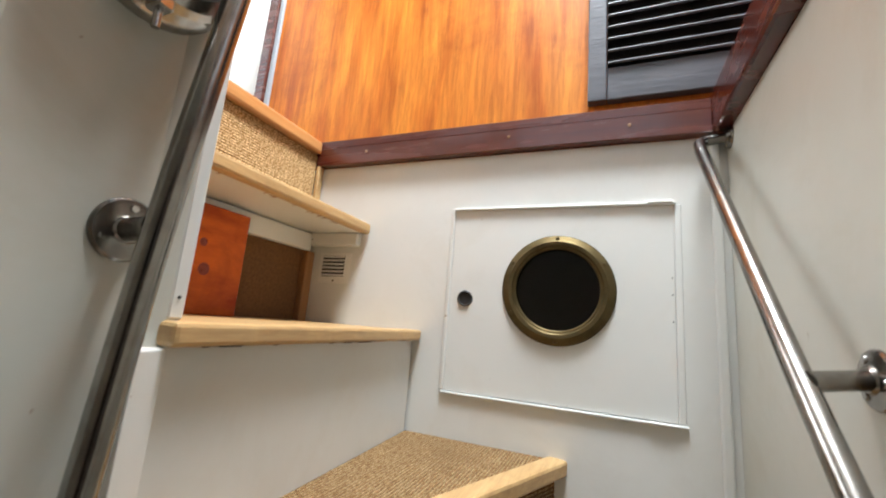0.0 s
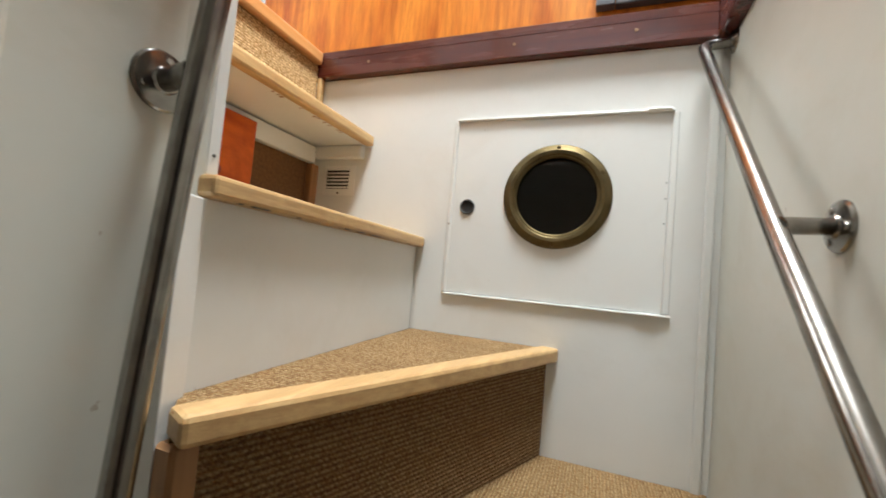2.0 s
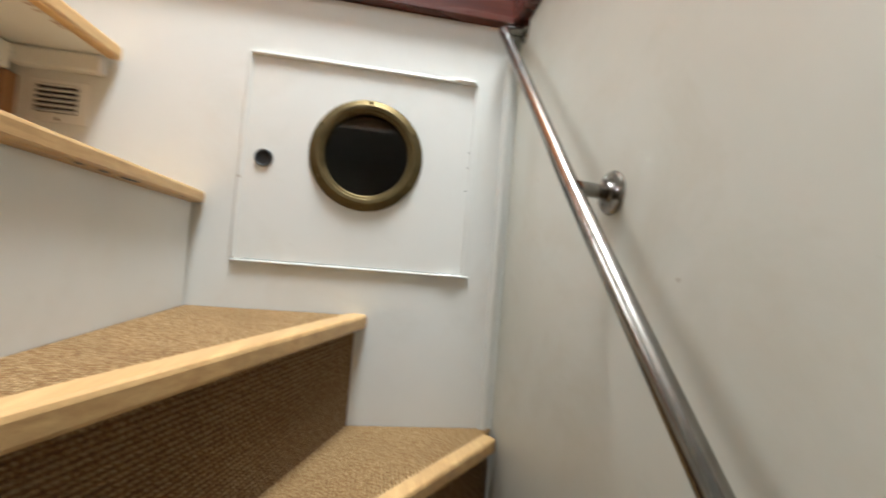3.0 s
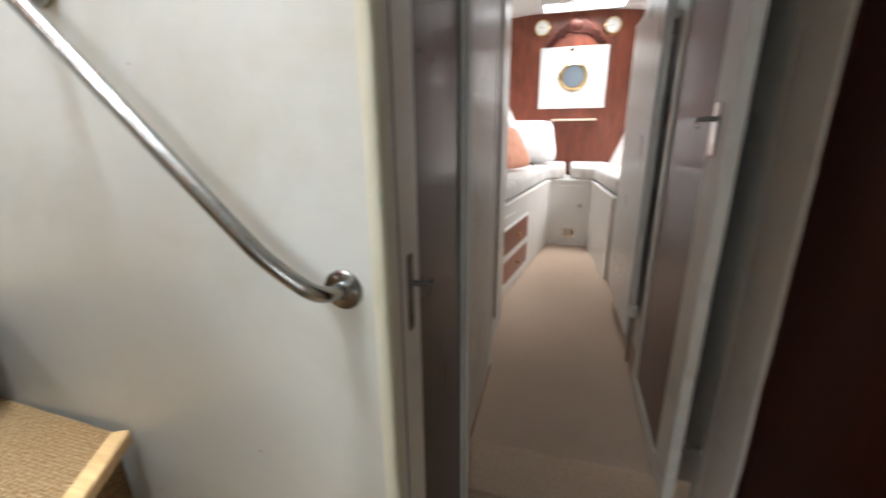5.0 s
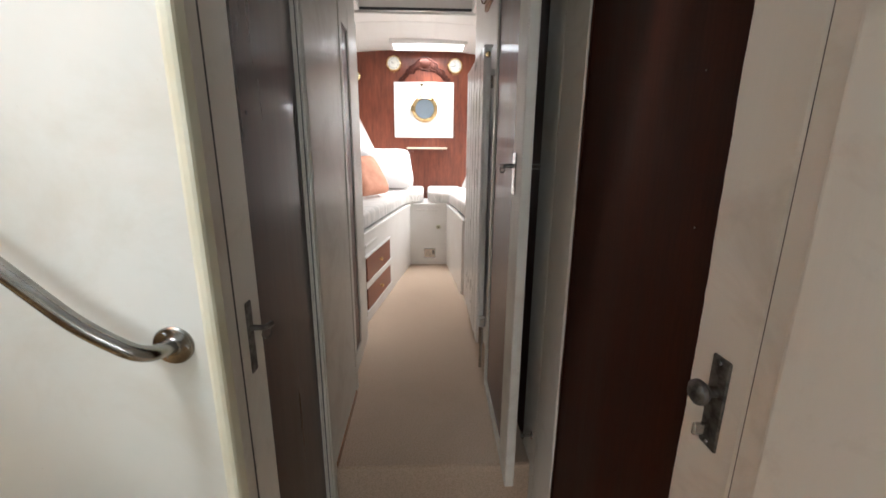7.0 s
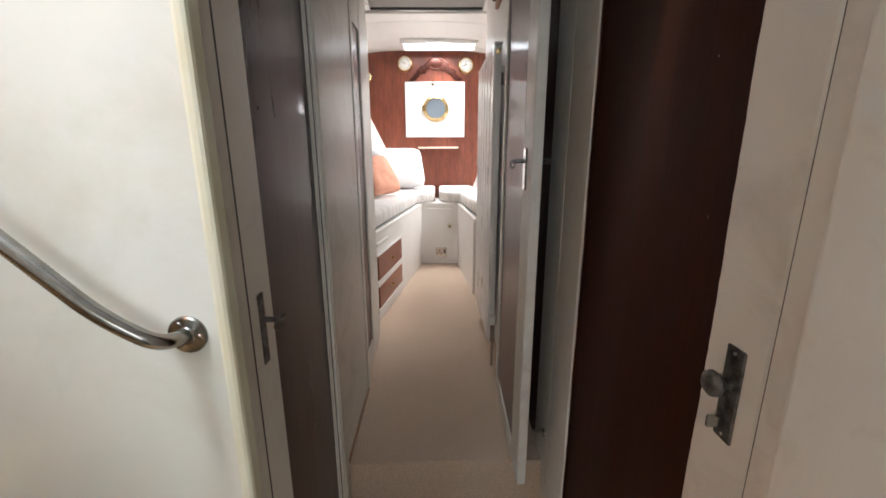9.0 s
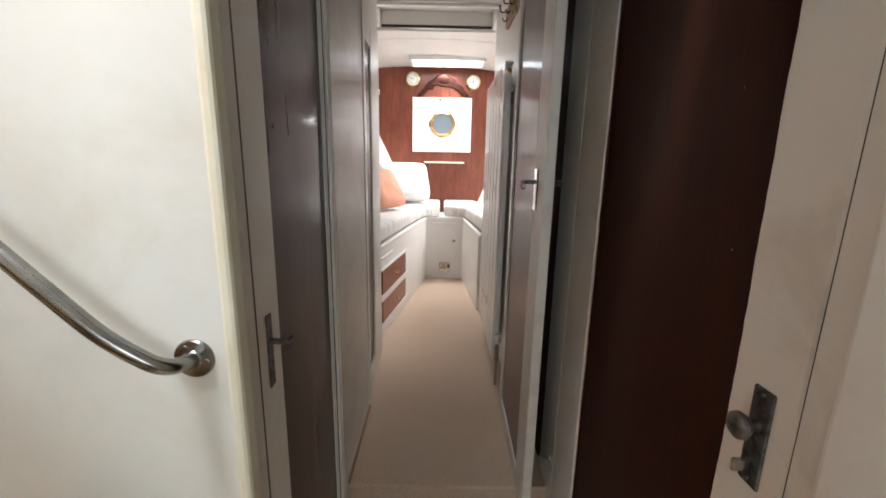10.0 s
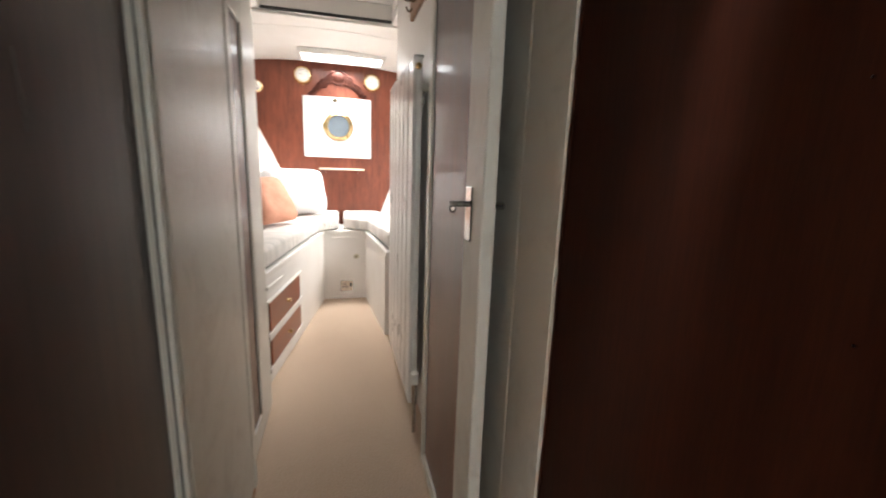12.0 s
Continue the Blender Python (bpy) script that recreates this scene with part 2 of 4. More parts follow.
DIAL = mat("clock_dial", (0.82, 0.80, 0.74), 0.4, second=(0.78, 0.76, 0.70), scale=6)
SKYLIGHT = mat("translucent_skylight", (1.0, 0.97, 0.93), 0.4, emit=4.0)
OUTSIDE = mat("daylight_pane", (0.24, 0.27, 0.30), 0.3, emit=0.35)
RADIATOR = mat("radiator_enamel", (0.78, 0.76, 0.74), 0.3, second=(0.74, 0.72, 0.70), scale=5)

grained(PLY, (1.25, 1.2, 1.1), (0.55, 0.42, 0.30), 9, (8, 8, 0.6), 0.6)
grained(REDPANEL, (1.5, 1.4, 1.3), (0.55, 0.5, 0.5), 16, (12, 12, 0.9), 0.4)
grained(DARKPANEL, (1.35, 1.2, 1.15), (0.5, 0.45, 0.45), 7, (9, 9, 0.6), 0.8)
grained(GLOSSPANEL, (1.2, 1.15, 1.1), (0.7, 0.62, 0.6), 12, (10, 10, 0.5), 0.7)
grained(CABINWOOD, (1.3, 1.25, 1.2), (0.6, 0.5, 0.48), 8, (6, 6, 0.7), 0.7)
grained(PINE, (1.1, 1.08, 1.05), (0.72, 0.62, 0.5), 12, (14, 1.2, 14), 0.4)


# ---- mesh tools ----
def link(name, bm, material, parent=None, label="", smooth=False):
    bmesh.ops.recalc_face_normals(bm, faces=bm.faces)
    me = bpy.data.meshes.new(name)
    bm.to_mesh(me)
    bm.free()
    me.materials.append(material)
    if smooth:
        me.polygons.foreach_set("use_smooth", [True] * len(me.polygons))
        me.set_sharp_from_angle(angle=radians(38))
    ob = new(name, me)
    if parent:
        ob.parent = parent
    if label:
        tagged(ob, label)
    return ob


def part(name, bm, material, parent, label="", smooth=False):
    return link(name, bm, material, parent, label, smooth)


def thing(name, label, category, group="", kind="", at=(0, 0, 0)):
    ob = new(name)
    ob.location = at
    ob.empty_display_size = 0.05
    return tagged(ob, label, category, group, kind)


def structure(name, bm, material, label="", parent=None, smooth=False):
    return tagged(link(name, bm, material, parent, "", smooth), label, "", "", "structure")


def box(x0, x1, y0, y1, z0, z1, bevel=0.0, bm=None, segments=1):
    b = bmesh.new()
    bmesh.ops.create_cube(b, size=1.0)
    for v in b.verts:
        v.co = ((x0 + x1) / 2 + v.co.x * (x1 - x0), (y0 + y1) / 2 + v.co.y * (y1 - y0), (z0 + z1) / 2 + v.co.z * (z1 - z0))
    if bevel:
        bmesh.ops.bevel(b, geom=b.edges[:], offset=bevel, segments=segments, affect="EDGES", profile=0.5)
    return join(bm, b)


def join(bm, b):
    if bm is None:
        return b
    me = bpy.data.meshes.new("tmp")
    b.to_mesh(me)
    b.free()
    bm.from_mesh(me)
    bpy.data.meshes.remove(me)
    return bm


def moved(bm, m):
    bmesh.ops.transform(bm, matrix=m, verts=bm.verts[:])
    return bm


def prism(points, z0, z1, bevel=0.0, bm=None):
    """An upright prism over a plan outline."""
    b = bmesh.new()
    low = [b.verts.new((x, y, z0)) for x, y in points]
    high = [b.verts.new((x, y, z1)) for x, y in points]
    b.faces.new(low)
    b.faces.new(high)
    for i in range(len(points)):
        j = (i + 1) % len(points)
        b.faces.new((low[i], low[j], high[j], high[i]))
    bmesh.ops.recalc_face_normals(b, faces=b.faces)
    if bevel:
        bmesh.ops.bevel(b, geom=b.edges[:], offset=bevel, segments=2, affect="EDGES", profile=0.5)
    return join(bm, b)


def lathe(profile, steps=40, bm=None):
    """Turns (radius, height) pairs about z."""
    b = bmesh.new()
    rings = []
    for r, h in profile:
        if r < 1e-5:
            rings.append([b.verts.new((0, 0, h))])
        else:
            rings.append([b.verts.new((r * math.cos(2 * math.pi * k / steps), r * math.sin(2 * math.pi * k / steps), h)) for k in range(steps)])
    for a, c in zip(rings, rings[1:]):
        for k in range(steps):
            n = (k + 1) % steps
            if len(a) == 1 and len(c) == 1:
                continue
            if len(a) == 1:
                b.faces.new((a[0], c[k], c[n]))
            elif len(c) == 1:
                b.faces.new((a[k], a[n], c[0]))
            else:
                b.faces.new((a[k], a[n], c[n], c[k]))
    return join(bm, b)


def facing(point, way, spin=0):
    """A pose at a point whose z axis looks along way."""
    q = Vector(way).to_track_quat("Z", "Y").to_matrix().to_4x4()
    return Matrix.Translation(point) @ q @ pose(0, 0, 0, 0, 0, spin)


def tube(points, radius, steps=18, bm=None):
    """A round bar along a chain of points, with closed ends."""
    b = bmesh.new()
    P = [Vector(p) for p in points]
    rings = []
    side = None
    for i, p in enumerate(P):
        way = (P[min(i + 1, len(P) - 1)] - P[max(i - 1, 0)]).normalized()
        if side is None:
            side = way.orthogonal().normalized()
        side = (side - way * side.dot(way)).normalized()
        up = way.cross(side)
        rings.append([b.verts.new(p + radius * (side * math.cos(2 * math.pi * k / steps) + up * math.sin(2 * math.pi * k / steps))) for k in range(steps)])
    for a, c in zip(rings, rings[1:]):
        for k in range(steps):
            b.faces.new((a[k], a[(k + 1) % steps], c[(k + 1) % steps], c[k]))
    b.faces.new(rings[0])
    b.faces.new(rings[-1])
    return join(bm, b)


def bend(points, radius, n=8):
    """Rounds the corners of a chain of points."""
    P = [Vector(p) for p in points]
    out = [P[0]]
    for a, p, c in zip(P, P[1:], P[2:]):
        u, v = (a - p), (c - p)
        r = min(radius, 0.48 * u.length, 0.48 * v.length)
        s, e = p + u.normalized() * r, p + v.normalized() * r
        for k in range(n + 1):
            t = k / n
            out.append(s * (1 - t) ** 2 + p * 2 * t * (1 - t) + e * t * t)
    out.append(P[-1])
    return out


def holed_rect(x0, x1, y0, y1, r, depth, steps=48):
    """A rectangular plate in the xy plane (z 0 to depth) with a round hole about the origin."""
    b = bmesh.new()
    angles = sorted([2 * math.pi * k / steps for k in range(steps)] + [math.atan2(y, x) % (2 * math.pi) for x in (x0, x1) for y in (y0, y1)])
    grid = []
    for z in (0.0, depth):
        ring, edge = [], []
        for a in angles:
            c, s = math.cos(a), math.sin(a)
            f = min((x1 if c > 0 else -x0) / max(abs(c), 1e-6), (y1 if s > 0 else -y0) / max(abs(s), 1e-6))
            ring.append(b.verts.new((r * c, r * s, z)))
            edge.append(b.verts.new((f * c, f * s, z)))
        grid.append((ring, edge))
    (r0, e0), (r1, e1) = grid
    for k in range(len(angles)):
        n = (k + 1) % len(angles)
        b.faces.new((r0[k], r0[n], e0[n], e0[k]))
        b.faces.new((r1[k], e1[k], e1[n], r1[n]))
        b.faces.new((r0[k], r1[k], r1[n], r0[n]))
        b.faces.new((e0[k], e0[n], e1[n], e1[k]))
    return b


def torus(big, small, steps=48, sides=12):
    return lathe([(big + small * math.cos(2 * math.pi * k / sides), small * math.sin(2 * math.pi * k / sides)) for k in range(sides + 1)], steps)


def screw(parent, point, way, r=0.004, material=None):
    b = moved(lathe([(0, 0.0015), (r * 0.8, 0.0014), (r, 0.0), (r, -0.003)], 12), facing(point, way, random.random() * 180))
    return part("screw", b, material or BRASS, parent, "", True)


# ---- large structure ----
LOW, DECK, COAM = -0.205, 1.648, 1.583
structure("floor", box(0.667, 3.9, -2.3, 0.5, -0.26, 0.0, 0.006), CARPET, "beige loop-pile carpet on the raised passage floor")
structure("floor_lobby", box(-1.75, 0.667, -2.3, 0.5, LOW - 0.05, LOW), CARPET, "beige carpet on the sunken lobby floor")

# stairwell bulkhead with an opening for the access hatch
HX0, HX1, HZ0, HZ1 = -0.541, -0.092, 1.043, 1.452
b = box(-1.35, HX0, 0.0, 0.05, LOW, COAM)
box(HX1, 0.05, 0.0, 0.05, LOW, COAM, bm=b)
box(HX0, HX1, 0.0, 0.05, LOW, HZ0, bm=b)
box(HX0, HX1, 0.0, 0.05, HZ1, COAM, bm=b)
wall_hatch = structure("wall_north", b, WHITE, "white painted plywood bulkhead beside the companionway stairs")
# Near-black colour stands in for the darkness of the closed locker.
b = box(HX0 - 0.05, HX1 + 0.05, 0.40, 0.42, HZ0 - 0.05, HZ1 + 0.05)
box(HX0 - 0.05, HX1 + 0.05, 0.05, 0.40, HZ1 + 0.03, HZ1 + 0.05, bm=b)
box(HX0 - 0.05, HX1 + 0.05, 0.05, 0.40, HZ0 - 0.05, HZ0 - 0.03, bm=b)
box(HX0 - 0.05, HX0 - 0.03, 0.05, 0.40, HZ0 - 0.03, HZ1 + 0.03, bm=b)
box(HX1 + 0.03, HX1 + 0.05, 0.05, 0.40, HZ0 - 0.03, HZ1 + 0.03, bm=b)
structure("wall_locker", b, DARK, "near-black locker inside behind the hatch, standing for unlit space")

# bulkhead with the right-hand rail
structure("wall_east", box(0.0, 0.045, -0.827, 0.0, LOW, COAM), CREAM, "cream painted bulkhead carrying the stair handrail")
structure("trim_corner", box(-0.030, -0.013, -0.009, 0.0, LOW, COAM - 0.002, 0.004, segments=3), WHITE, "white cover strip in the corner of the bulkheads")
b = box(-0.007, 0.024, -0.846, -0.8271, LOW, COAM, 0.006, segments=2)
structure("trim_jamb", box(0.0245, 0.0795, -0.8285, -0.8272, LOW, 1.86, 0.0005), DOORWHITE, "greyish white door jamb")
# Black filler puts the shadow gap beside door_1 into colour.
structure("trim_gap", box(0.0796, 0.0862, -0.8275, -0.80, LOW, 1.86), BLACK, "black filler strip for the shadow gap at the door edge")
structure("trim_bead", b, BEAD, "yellowed rounded bead on the bulkhead end")

# left side of the passage
b = box(0.045, 0.0795, -0.827, -0.79, LOW, 2.0)
box(0.081, 0.561, -0.826, -0.79, 1.86, 2.0, bm=b)
prism([(0.561, -0.808), (1.10, -0.801), (1.10, -0.76), (0.561, -0.785)], LOW, 2.0, bm=b)
structure("wall_passage_left", b, DOORWHITE, "greyish white passage wall beside the cabin door")
structure("trim_passage", box(1.098, 1.145, -0.8045, -0.70, 0.0, 2.0, 0.004, segments=2), DOORWHITE, "white painted pilaster at the end of the passage")
structure("baseboard", prism([(0.672, -0.811), (1.098, -0.806), (1.098, -0.801), (0.672, -0.806)], 0.0, 0.018), PINEX, "low skirting along the passage wall")
b = box(1.146, 1.72, -0.762, -0.70, 0.0, 2.0)
structure("wall_cabin_entry_left", b, DOORWHITE, "white wall between passage and berth")
# right side of the passage
b = box(-1.7, -0.152, -1.505, -1.450, LOW, 2.0, 0.008, segments=3)
box(-0.158, -0.1165, -1.505, -1.465, LOW, 2.0, bm=b)
box(-0.116, 0.622, -1.505, -1.465, 1.86, 2.0, bm=b)
structure("wall_passage_right", b, DOORWHITE, "off-white passage wall beside the dark door")
structure("trim_jamb_right", box(0.623, 0.775, -1.505, -1.4655, LOW, 2.0, 0.003), DOORWHITE, "greyish white brushed jamb beside the dark door")
# Dark panel material stands in for the shade behind the open leaf.
structure("wall_shaded_by_door", box(0.7755, 1.16, -1.505, -1.470, LOW, 2.0), REDPANEL, "passage wall behind the open cabin door, darkened for its shade")
structure("wall_entry_right", box(1.162, 2.32, -1.47, -1.43, 0.0, 2.0), CABINWHITE, "white wall behind the radiator")
# Black filler again, for the shadow line along the right door's edge.
structure("trim_gap_right", box(-0.1162, -0.1137, -1.49, -1.4665, LOW, 1.86), BLACK, "black filler strip for the shadow gap at the right door")
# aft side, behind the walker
# The opening in this wall is added to hold the lobby lamp.
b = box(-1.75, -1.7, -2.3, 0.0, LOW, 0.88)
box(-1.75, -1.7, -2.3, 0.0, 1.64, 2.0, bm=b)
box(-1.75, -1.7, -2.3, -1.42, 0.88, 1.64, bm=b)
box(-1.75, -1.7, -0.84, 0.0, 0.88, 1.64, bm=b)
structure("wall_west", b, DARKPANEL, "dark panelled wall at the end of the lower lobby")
structure("ceiling_lobby", box(-1.7, -0.64, -1.5, -0.80, 1.98, 2.02), WHITE, "white lobby ceiling")
structure("ceiling_passage", box(0.05, 1.10, -1.5, -0.80, 2.0, 2.04), WHITE, "white passage ceiling")
b = box(-1.70, -0.64, -0.80, -0.76, LOW, 2.0)
structure("wall_under_stairs", b, WHITE, "white wall closing the space under the stairs")

# stairwell side wall with the left rail
structure("wall_stair_side", prism([(-0.64, -0.752), (-0.60, -0.752), (-0.60, -0.630), (-0.590, -0.602), (-0.64, -0.602)], LOW, 2.5), CREAM, "off-white wall at the stair side")
structure("trim_stair_side", box(-0.645, -0.594, -0.83, -0.752, LOW, 2.5, 0.004), CREAM, "cream door frame at the stair foot")
stair_end = structure("trim_stair_end", box(-0.64, -0.592, -0.6005, -0.583, 1.168, 2.5, 0.003), WHITE, "white end batten standing on the stair tread")

# upper deck: floor, panelled front, white wall, coaming
structure("floor_upper", box(-2.6, -0.962, -2.5, 0.0, 1.60, DECK), SISAL_T, "sisal covered upper deck floor")
b = box(0.076, 1.6, -0.72, 0.0, 1.60, DECK)
box(0.12, 1.6, -0.74, -0.72, 1.60, 2.09, bm=b)
box(0.14, 1.6, -2.5, -0.74, 2.045, 2.09, bm=b)
box(0.12, 0.14, -2.5, -0.74, 1.60, 2.09, bm=b)
structure("floor_upper_right", b, MAHOGANY, "dark mahogany wheelhouse floor and raised platform beyond the well")
# Unseen deck edge at y -0.85, placed to keep roof light off the walls.
structure("ceiling_light_block", box(-0.962, -0.03, -1.5, -0.85, 1.585, 1.599), WHITE, "unseen white deck underside, set to shade the lobby and stair wall")
structure("floor_upper_aft", box(-0.962, -0.028, -2.5, -0.85, 1.60, DECK), SISAL_T, "unseen sisal deck floor behind the well, extended to block roof light")
structure("wall_upper_panel", box(-1.205, 1.6, 0.004, 0.05, COAM + 0.001, 3.3), PLY, "orange varnished plywood bulkhead above the stairs")
b = box(-2.6, -2.2, 0.03, 0.07, 1.60, 3.3)
box(-1.45, -1.262, 0.03, 0.07, 1.60, 3.3, bm=b)
box(-2.2, -1.45, 0.03, 0.07, 1.60, 2.0, bm=b)
box(-2.2, -1.45, 0.03, 0.07, 2.95, 3.3, bm=b)
structure("wall_upper_white", b, WHITE, "bright white upper wall beside the stair head")
b = box(-1.262, -1.222, -0.012, 0.05, DECK, 3.3, 0.004)
structure("trim_upper_post", b, MAHOGANY, "red-brown wooden post at the panel edge")
structure("trim_upper_strip", box(-1.222, -1.205, -0.004, 0.05, DECK, 3.3, 0.002), mat("grey_seal", (0.30, 0.34, 0.38), 0.4, second=(0.36, 0.40, 0.44), scale=20), "grey sealing strip beside the post")
b = box(-0.962, -0.026, -0.022, 0.004, COAM + 0.002, 1.634, 0.0015)
box(-0.955, -0.026, -0.0205, 0.0035, 1.634, 1.656, 0.0015, bm=b)
structure("trim_coaming_front", b, MAHOGANY, "varnished dark red mahogany coaming over the hatch wall")
b = box(-0.026, 0.075, -1.56, 0.003, COAM + 0.002, 1.668, 0.006, segments=2)
structure("trim_coaming_side", b, MAHOGANY, "varnished dark red mahogany coaming along the well")
# upper walls with real window openings
b = box(-2.6, -2.55, -2.5, 0.03, DECK, 2.2)
box(-2.6, -2.55, -2.5, 0.03, 3.1, 3.3, bm=b)
box(-2.6, -2.55, -0.1, 0.03, 2.2, 3.1, bm=b)
box(-2.6, -2.55, -2.5, -1.7, 2.2, 3.1, bm=b)
structure("wall_upper_west", b, WHITE, "white wheelhouse side with a window")
b = box(-2.55, 1.6, -2.5, -2.45, DECK, 2.35)
box(-2.55, 1.6, -2.5, -2.45, 3.15, 3.3, bm=b)
box(-2.55, -1.7, -2.5, -2.45, 2.35, 3.15, bm=b)
box(0.3, 1.6, -2.5, -2.45, 2.35, 3.15, bm=b)
structure("wall_upper_south", b, WHITE, "white wheelhouse back with a window")
b = box(1.6, 1.65, -2.5, -0.74, 2.045, 2.35)
box(1.6, 1.65, -0.74, 0.05, 1.60, 2.35, bm=b)
box(1.6, 1.65, -2.5, 0.05, 3.15, 3.3, bm=b)
box(1.6, 1.65, -2.5, -1.8, 2.35, 3.15, bm=b)
box(1.6, 1.65, -0.2, 0.05, 2.35, 3.15, bm=b)
structure("wall_upper_east", b, WHITE, "white wheelhouse side wall with a window")
b = box(-2.6, -0.60, -2.5, 0.07, 3.3, 3.34)
box(0.40, 1.65, -2.5, 0.07, 3.3, 3.34, bm=b)
box(-0.60, 0.40, -2.5, -0.95, 3.3, 3.34, bm=b)
box(-0.60, 0.40, -0.20, 0.07, 3.3, 3.34, bm=b)
structure("ceiling_upper", b, WHITE, "white wheelhouse ceiling with a roof light")


def window(name, x0, x1, y0, y1, z0, z1, along):
    w = thing(name, "clear window in a white frame, added out of view for daylight", "window", kind="structure", at=((x0 + x1) / 2, (y0 + y1) / 2, z0))
    inv = Matrix.Translation(-Vector(w.location))
    f = 0.04
    if along == "y":
        b = box(x0, x1, y0, y0 + f, z0, z1)
        box(x0, x1, y1 - f, y1, z0, z1, bm=b)
        box(x0, x1, y0 + f, y1 - f, z0, z0 + f, bm=b)
        box(x0, x1, y0 + f, y1 - f, z1 - f, z1, bm=b)
        g = box((x0 + x1) / 2 - 0.003, (x0 + x1) / 2 + 0.003, y0 + f, y1 - f, z0 + f, z1 - f)
    else:
        b = box(x0, x0 + f, y0, y1, z0, z1)
        box(x1 - f, x1, y0, y1, z0, z1, bm=b)
        box(x0 + f, x1 - f, y0, y1, z0, z0 + f, bm=b)
        box(x0 + f, x1 - f, y0, y1, z1 - f, z1, bm=b)
        g = box(x0 + f, x1 - f, (y0 + y1) / 2 - 0.003, (y0 + y1) / 2 + 0.003, z0 + f, z1 - f)
    part("window_frame", moved(b, inv), WHITE, w)
    pane = part("pane", moved(g, inv), WINDOWGLASS, w)
    pane.visible_shadow = False


window("window_1", -2.6, -2.56, -1.7, -0.1, 2.2, 3.1, "y")
window("window_3", 1.61, 1.65, -1.8, -0.2, 2.35, 3.15, "y")
# Unseen lobby window, added around the lamp there.
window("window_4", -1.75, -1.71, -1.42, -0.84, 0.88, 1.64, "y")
window("window_5", -2.2, -1.45, 0.04, 0.07, 2.0, 2.95, "x")
window("window_2", -1.7, 0.3, -2.5, -2.46, 2.35, 3.15, "x")

# forward cabin shell
ENDX = 3.745


def ceiling_z(y):
    return 1.972 - 0.09 * (y + 1.0) ** 2


def cambered(bm, x0, x1, y0, y1, n=10, thick=0.03):
    rows = []
    for k in range(n + 1):
        y = y0 + (y1 - y0) * k / n
        z = ceiling_z(y)
        rows.append([bm.verts.new((x, y, zz)) for x, zz in ((x0, z), (x1, z), (x1, z + thick), (x0, z + thick))])
    for a, c in zip(rows, rows[1:]):
        for i in range(4):
            bm.faces.new((a[i], a[(i + 1) % 4], c[(i + 1) % 4], c[i]))
    bm.faces.new(rows[0])
    bm.faces.new(rows[-1])


KX0, KX1, KY0, KY1 = 3.335, 3.575, -1.45, -0.82
OX0, OX1, OY0, OY1 = 2.14, 2.57, -1.43, -0.66
b = bmesh.new()
cambered(b, 1.15, OX0, -2.3, 0.5)
cambered(b, OX0, OX1, -2.3, OY0)
cambered(b, OX0, OX1, OY1, 0.5)
cambered(b, OX1, 2.846, -2.3, 0.5)
cambered(b, 2.852, KX0, -2.3, 0.5)
cambered(b, KX0, KX1, -2.3, KY0)
cambered(b, KX0, KX1, KY1, 0.5)
cambered(b, KX1, ENDX, -2.3, 0.5)
structure("ceiling_cabin", b, CABINWHITE, "white cambered cabin deckhead")
structure("roof_cabin", box(1.15, 3.9, -2.3, 0.5, 2.16, 2.2), CABINWHITE, "deck over the cabin")
structure("wall_cabin_end", box(ENDX, ENDX + 0.04, -2.3, 0.5, 0.0, 2.16), CABINWOOD, "red-brown mahogany bulkhead at the end of the cabin")


def hull_side(name, low_line, high_line, label):
    """A flared hull lining between a lower and an upper line (pairs of x, y, z)."""
    b = bmesh.new()
    out = 0.03 if low_line[0][1] > -1 else -0.03
    v = [b.verts.new((x, y + d, z)) for d in (0, out) for x, y, z in (low_line[0], low_line[1], high_line[1], high_line[0])]
    for f in ((0, 1, 2, 3), (4, 5, 6, 7), (0, 1, 5, 4), (1, 2, 6, 5), (2, 3, 7, 6), (3, 0, 4, 7)):
        b.faces.new([v[i] for i in f])
    structure(name, b, CABINWHITE, label)


hull_side("wall_cabin_left", ((1.70, -0.28, 0.54), (ENDX, -0.83, 0.54)), ((1.70, 0.40, 2.16), (ENDX, -0.06, 2.16)), "white flared hull lining above the berth")
hull_side("wall_cabin_right", ((2.30, -1.75, 0.54), (ENDX, -1.43, 0.54)), ((2.30, -2.35, 2.16), (ENDX, -2.06, 2.16)), "white flared hull lining on the far side")
structure("wall_cabin_aft_right", box(2.28, 2.32, -2.3, -1.47, 0.0, 2.16), CABINWHITE, "white bulkhead at the foot of the berth")
structure("wall_cabin_aft_left", box(1.66, 1.70, -0.735, 0.5, 0.0, 2.16), CABINWHITE, "white cabin bulkhead")
structure("wall_over_entry", box(1.10, 1.15, -1.5, -0.70, 1.93, 2.16), DOORWHITE, "white beam over the cabin entry")

# ---- stairs ----
stairs = thing("staircase", "winding stairs with sisal treads and pine nosings beside the white bulkhead", "stairs", at=(-0.3, -0.4, 0))
inv = Matrix.Translation(-Vector(stairs.location))


def stair_part(name, bm, material, label=""):
    return part(name, moved(bm, inv), material, stairs, label)


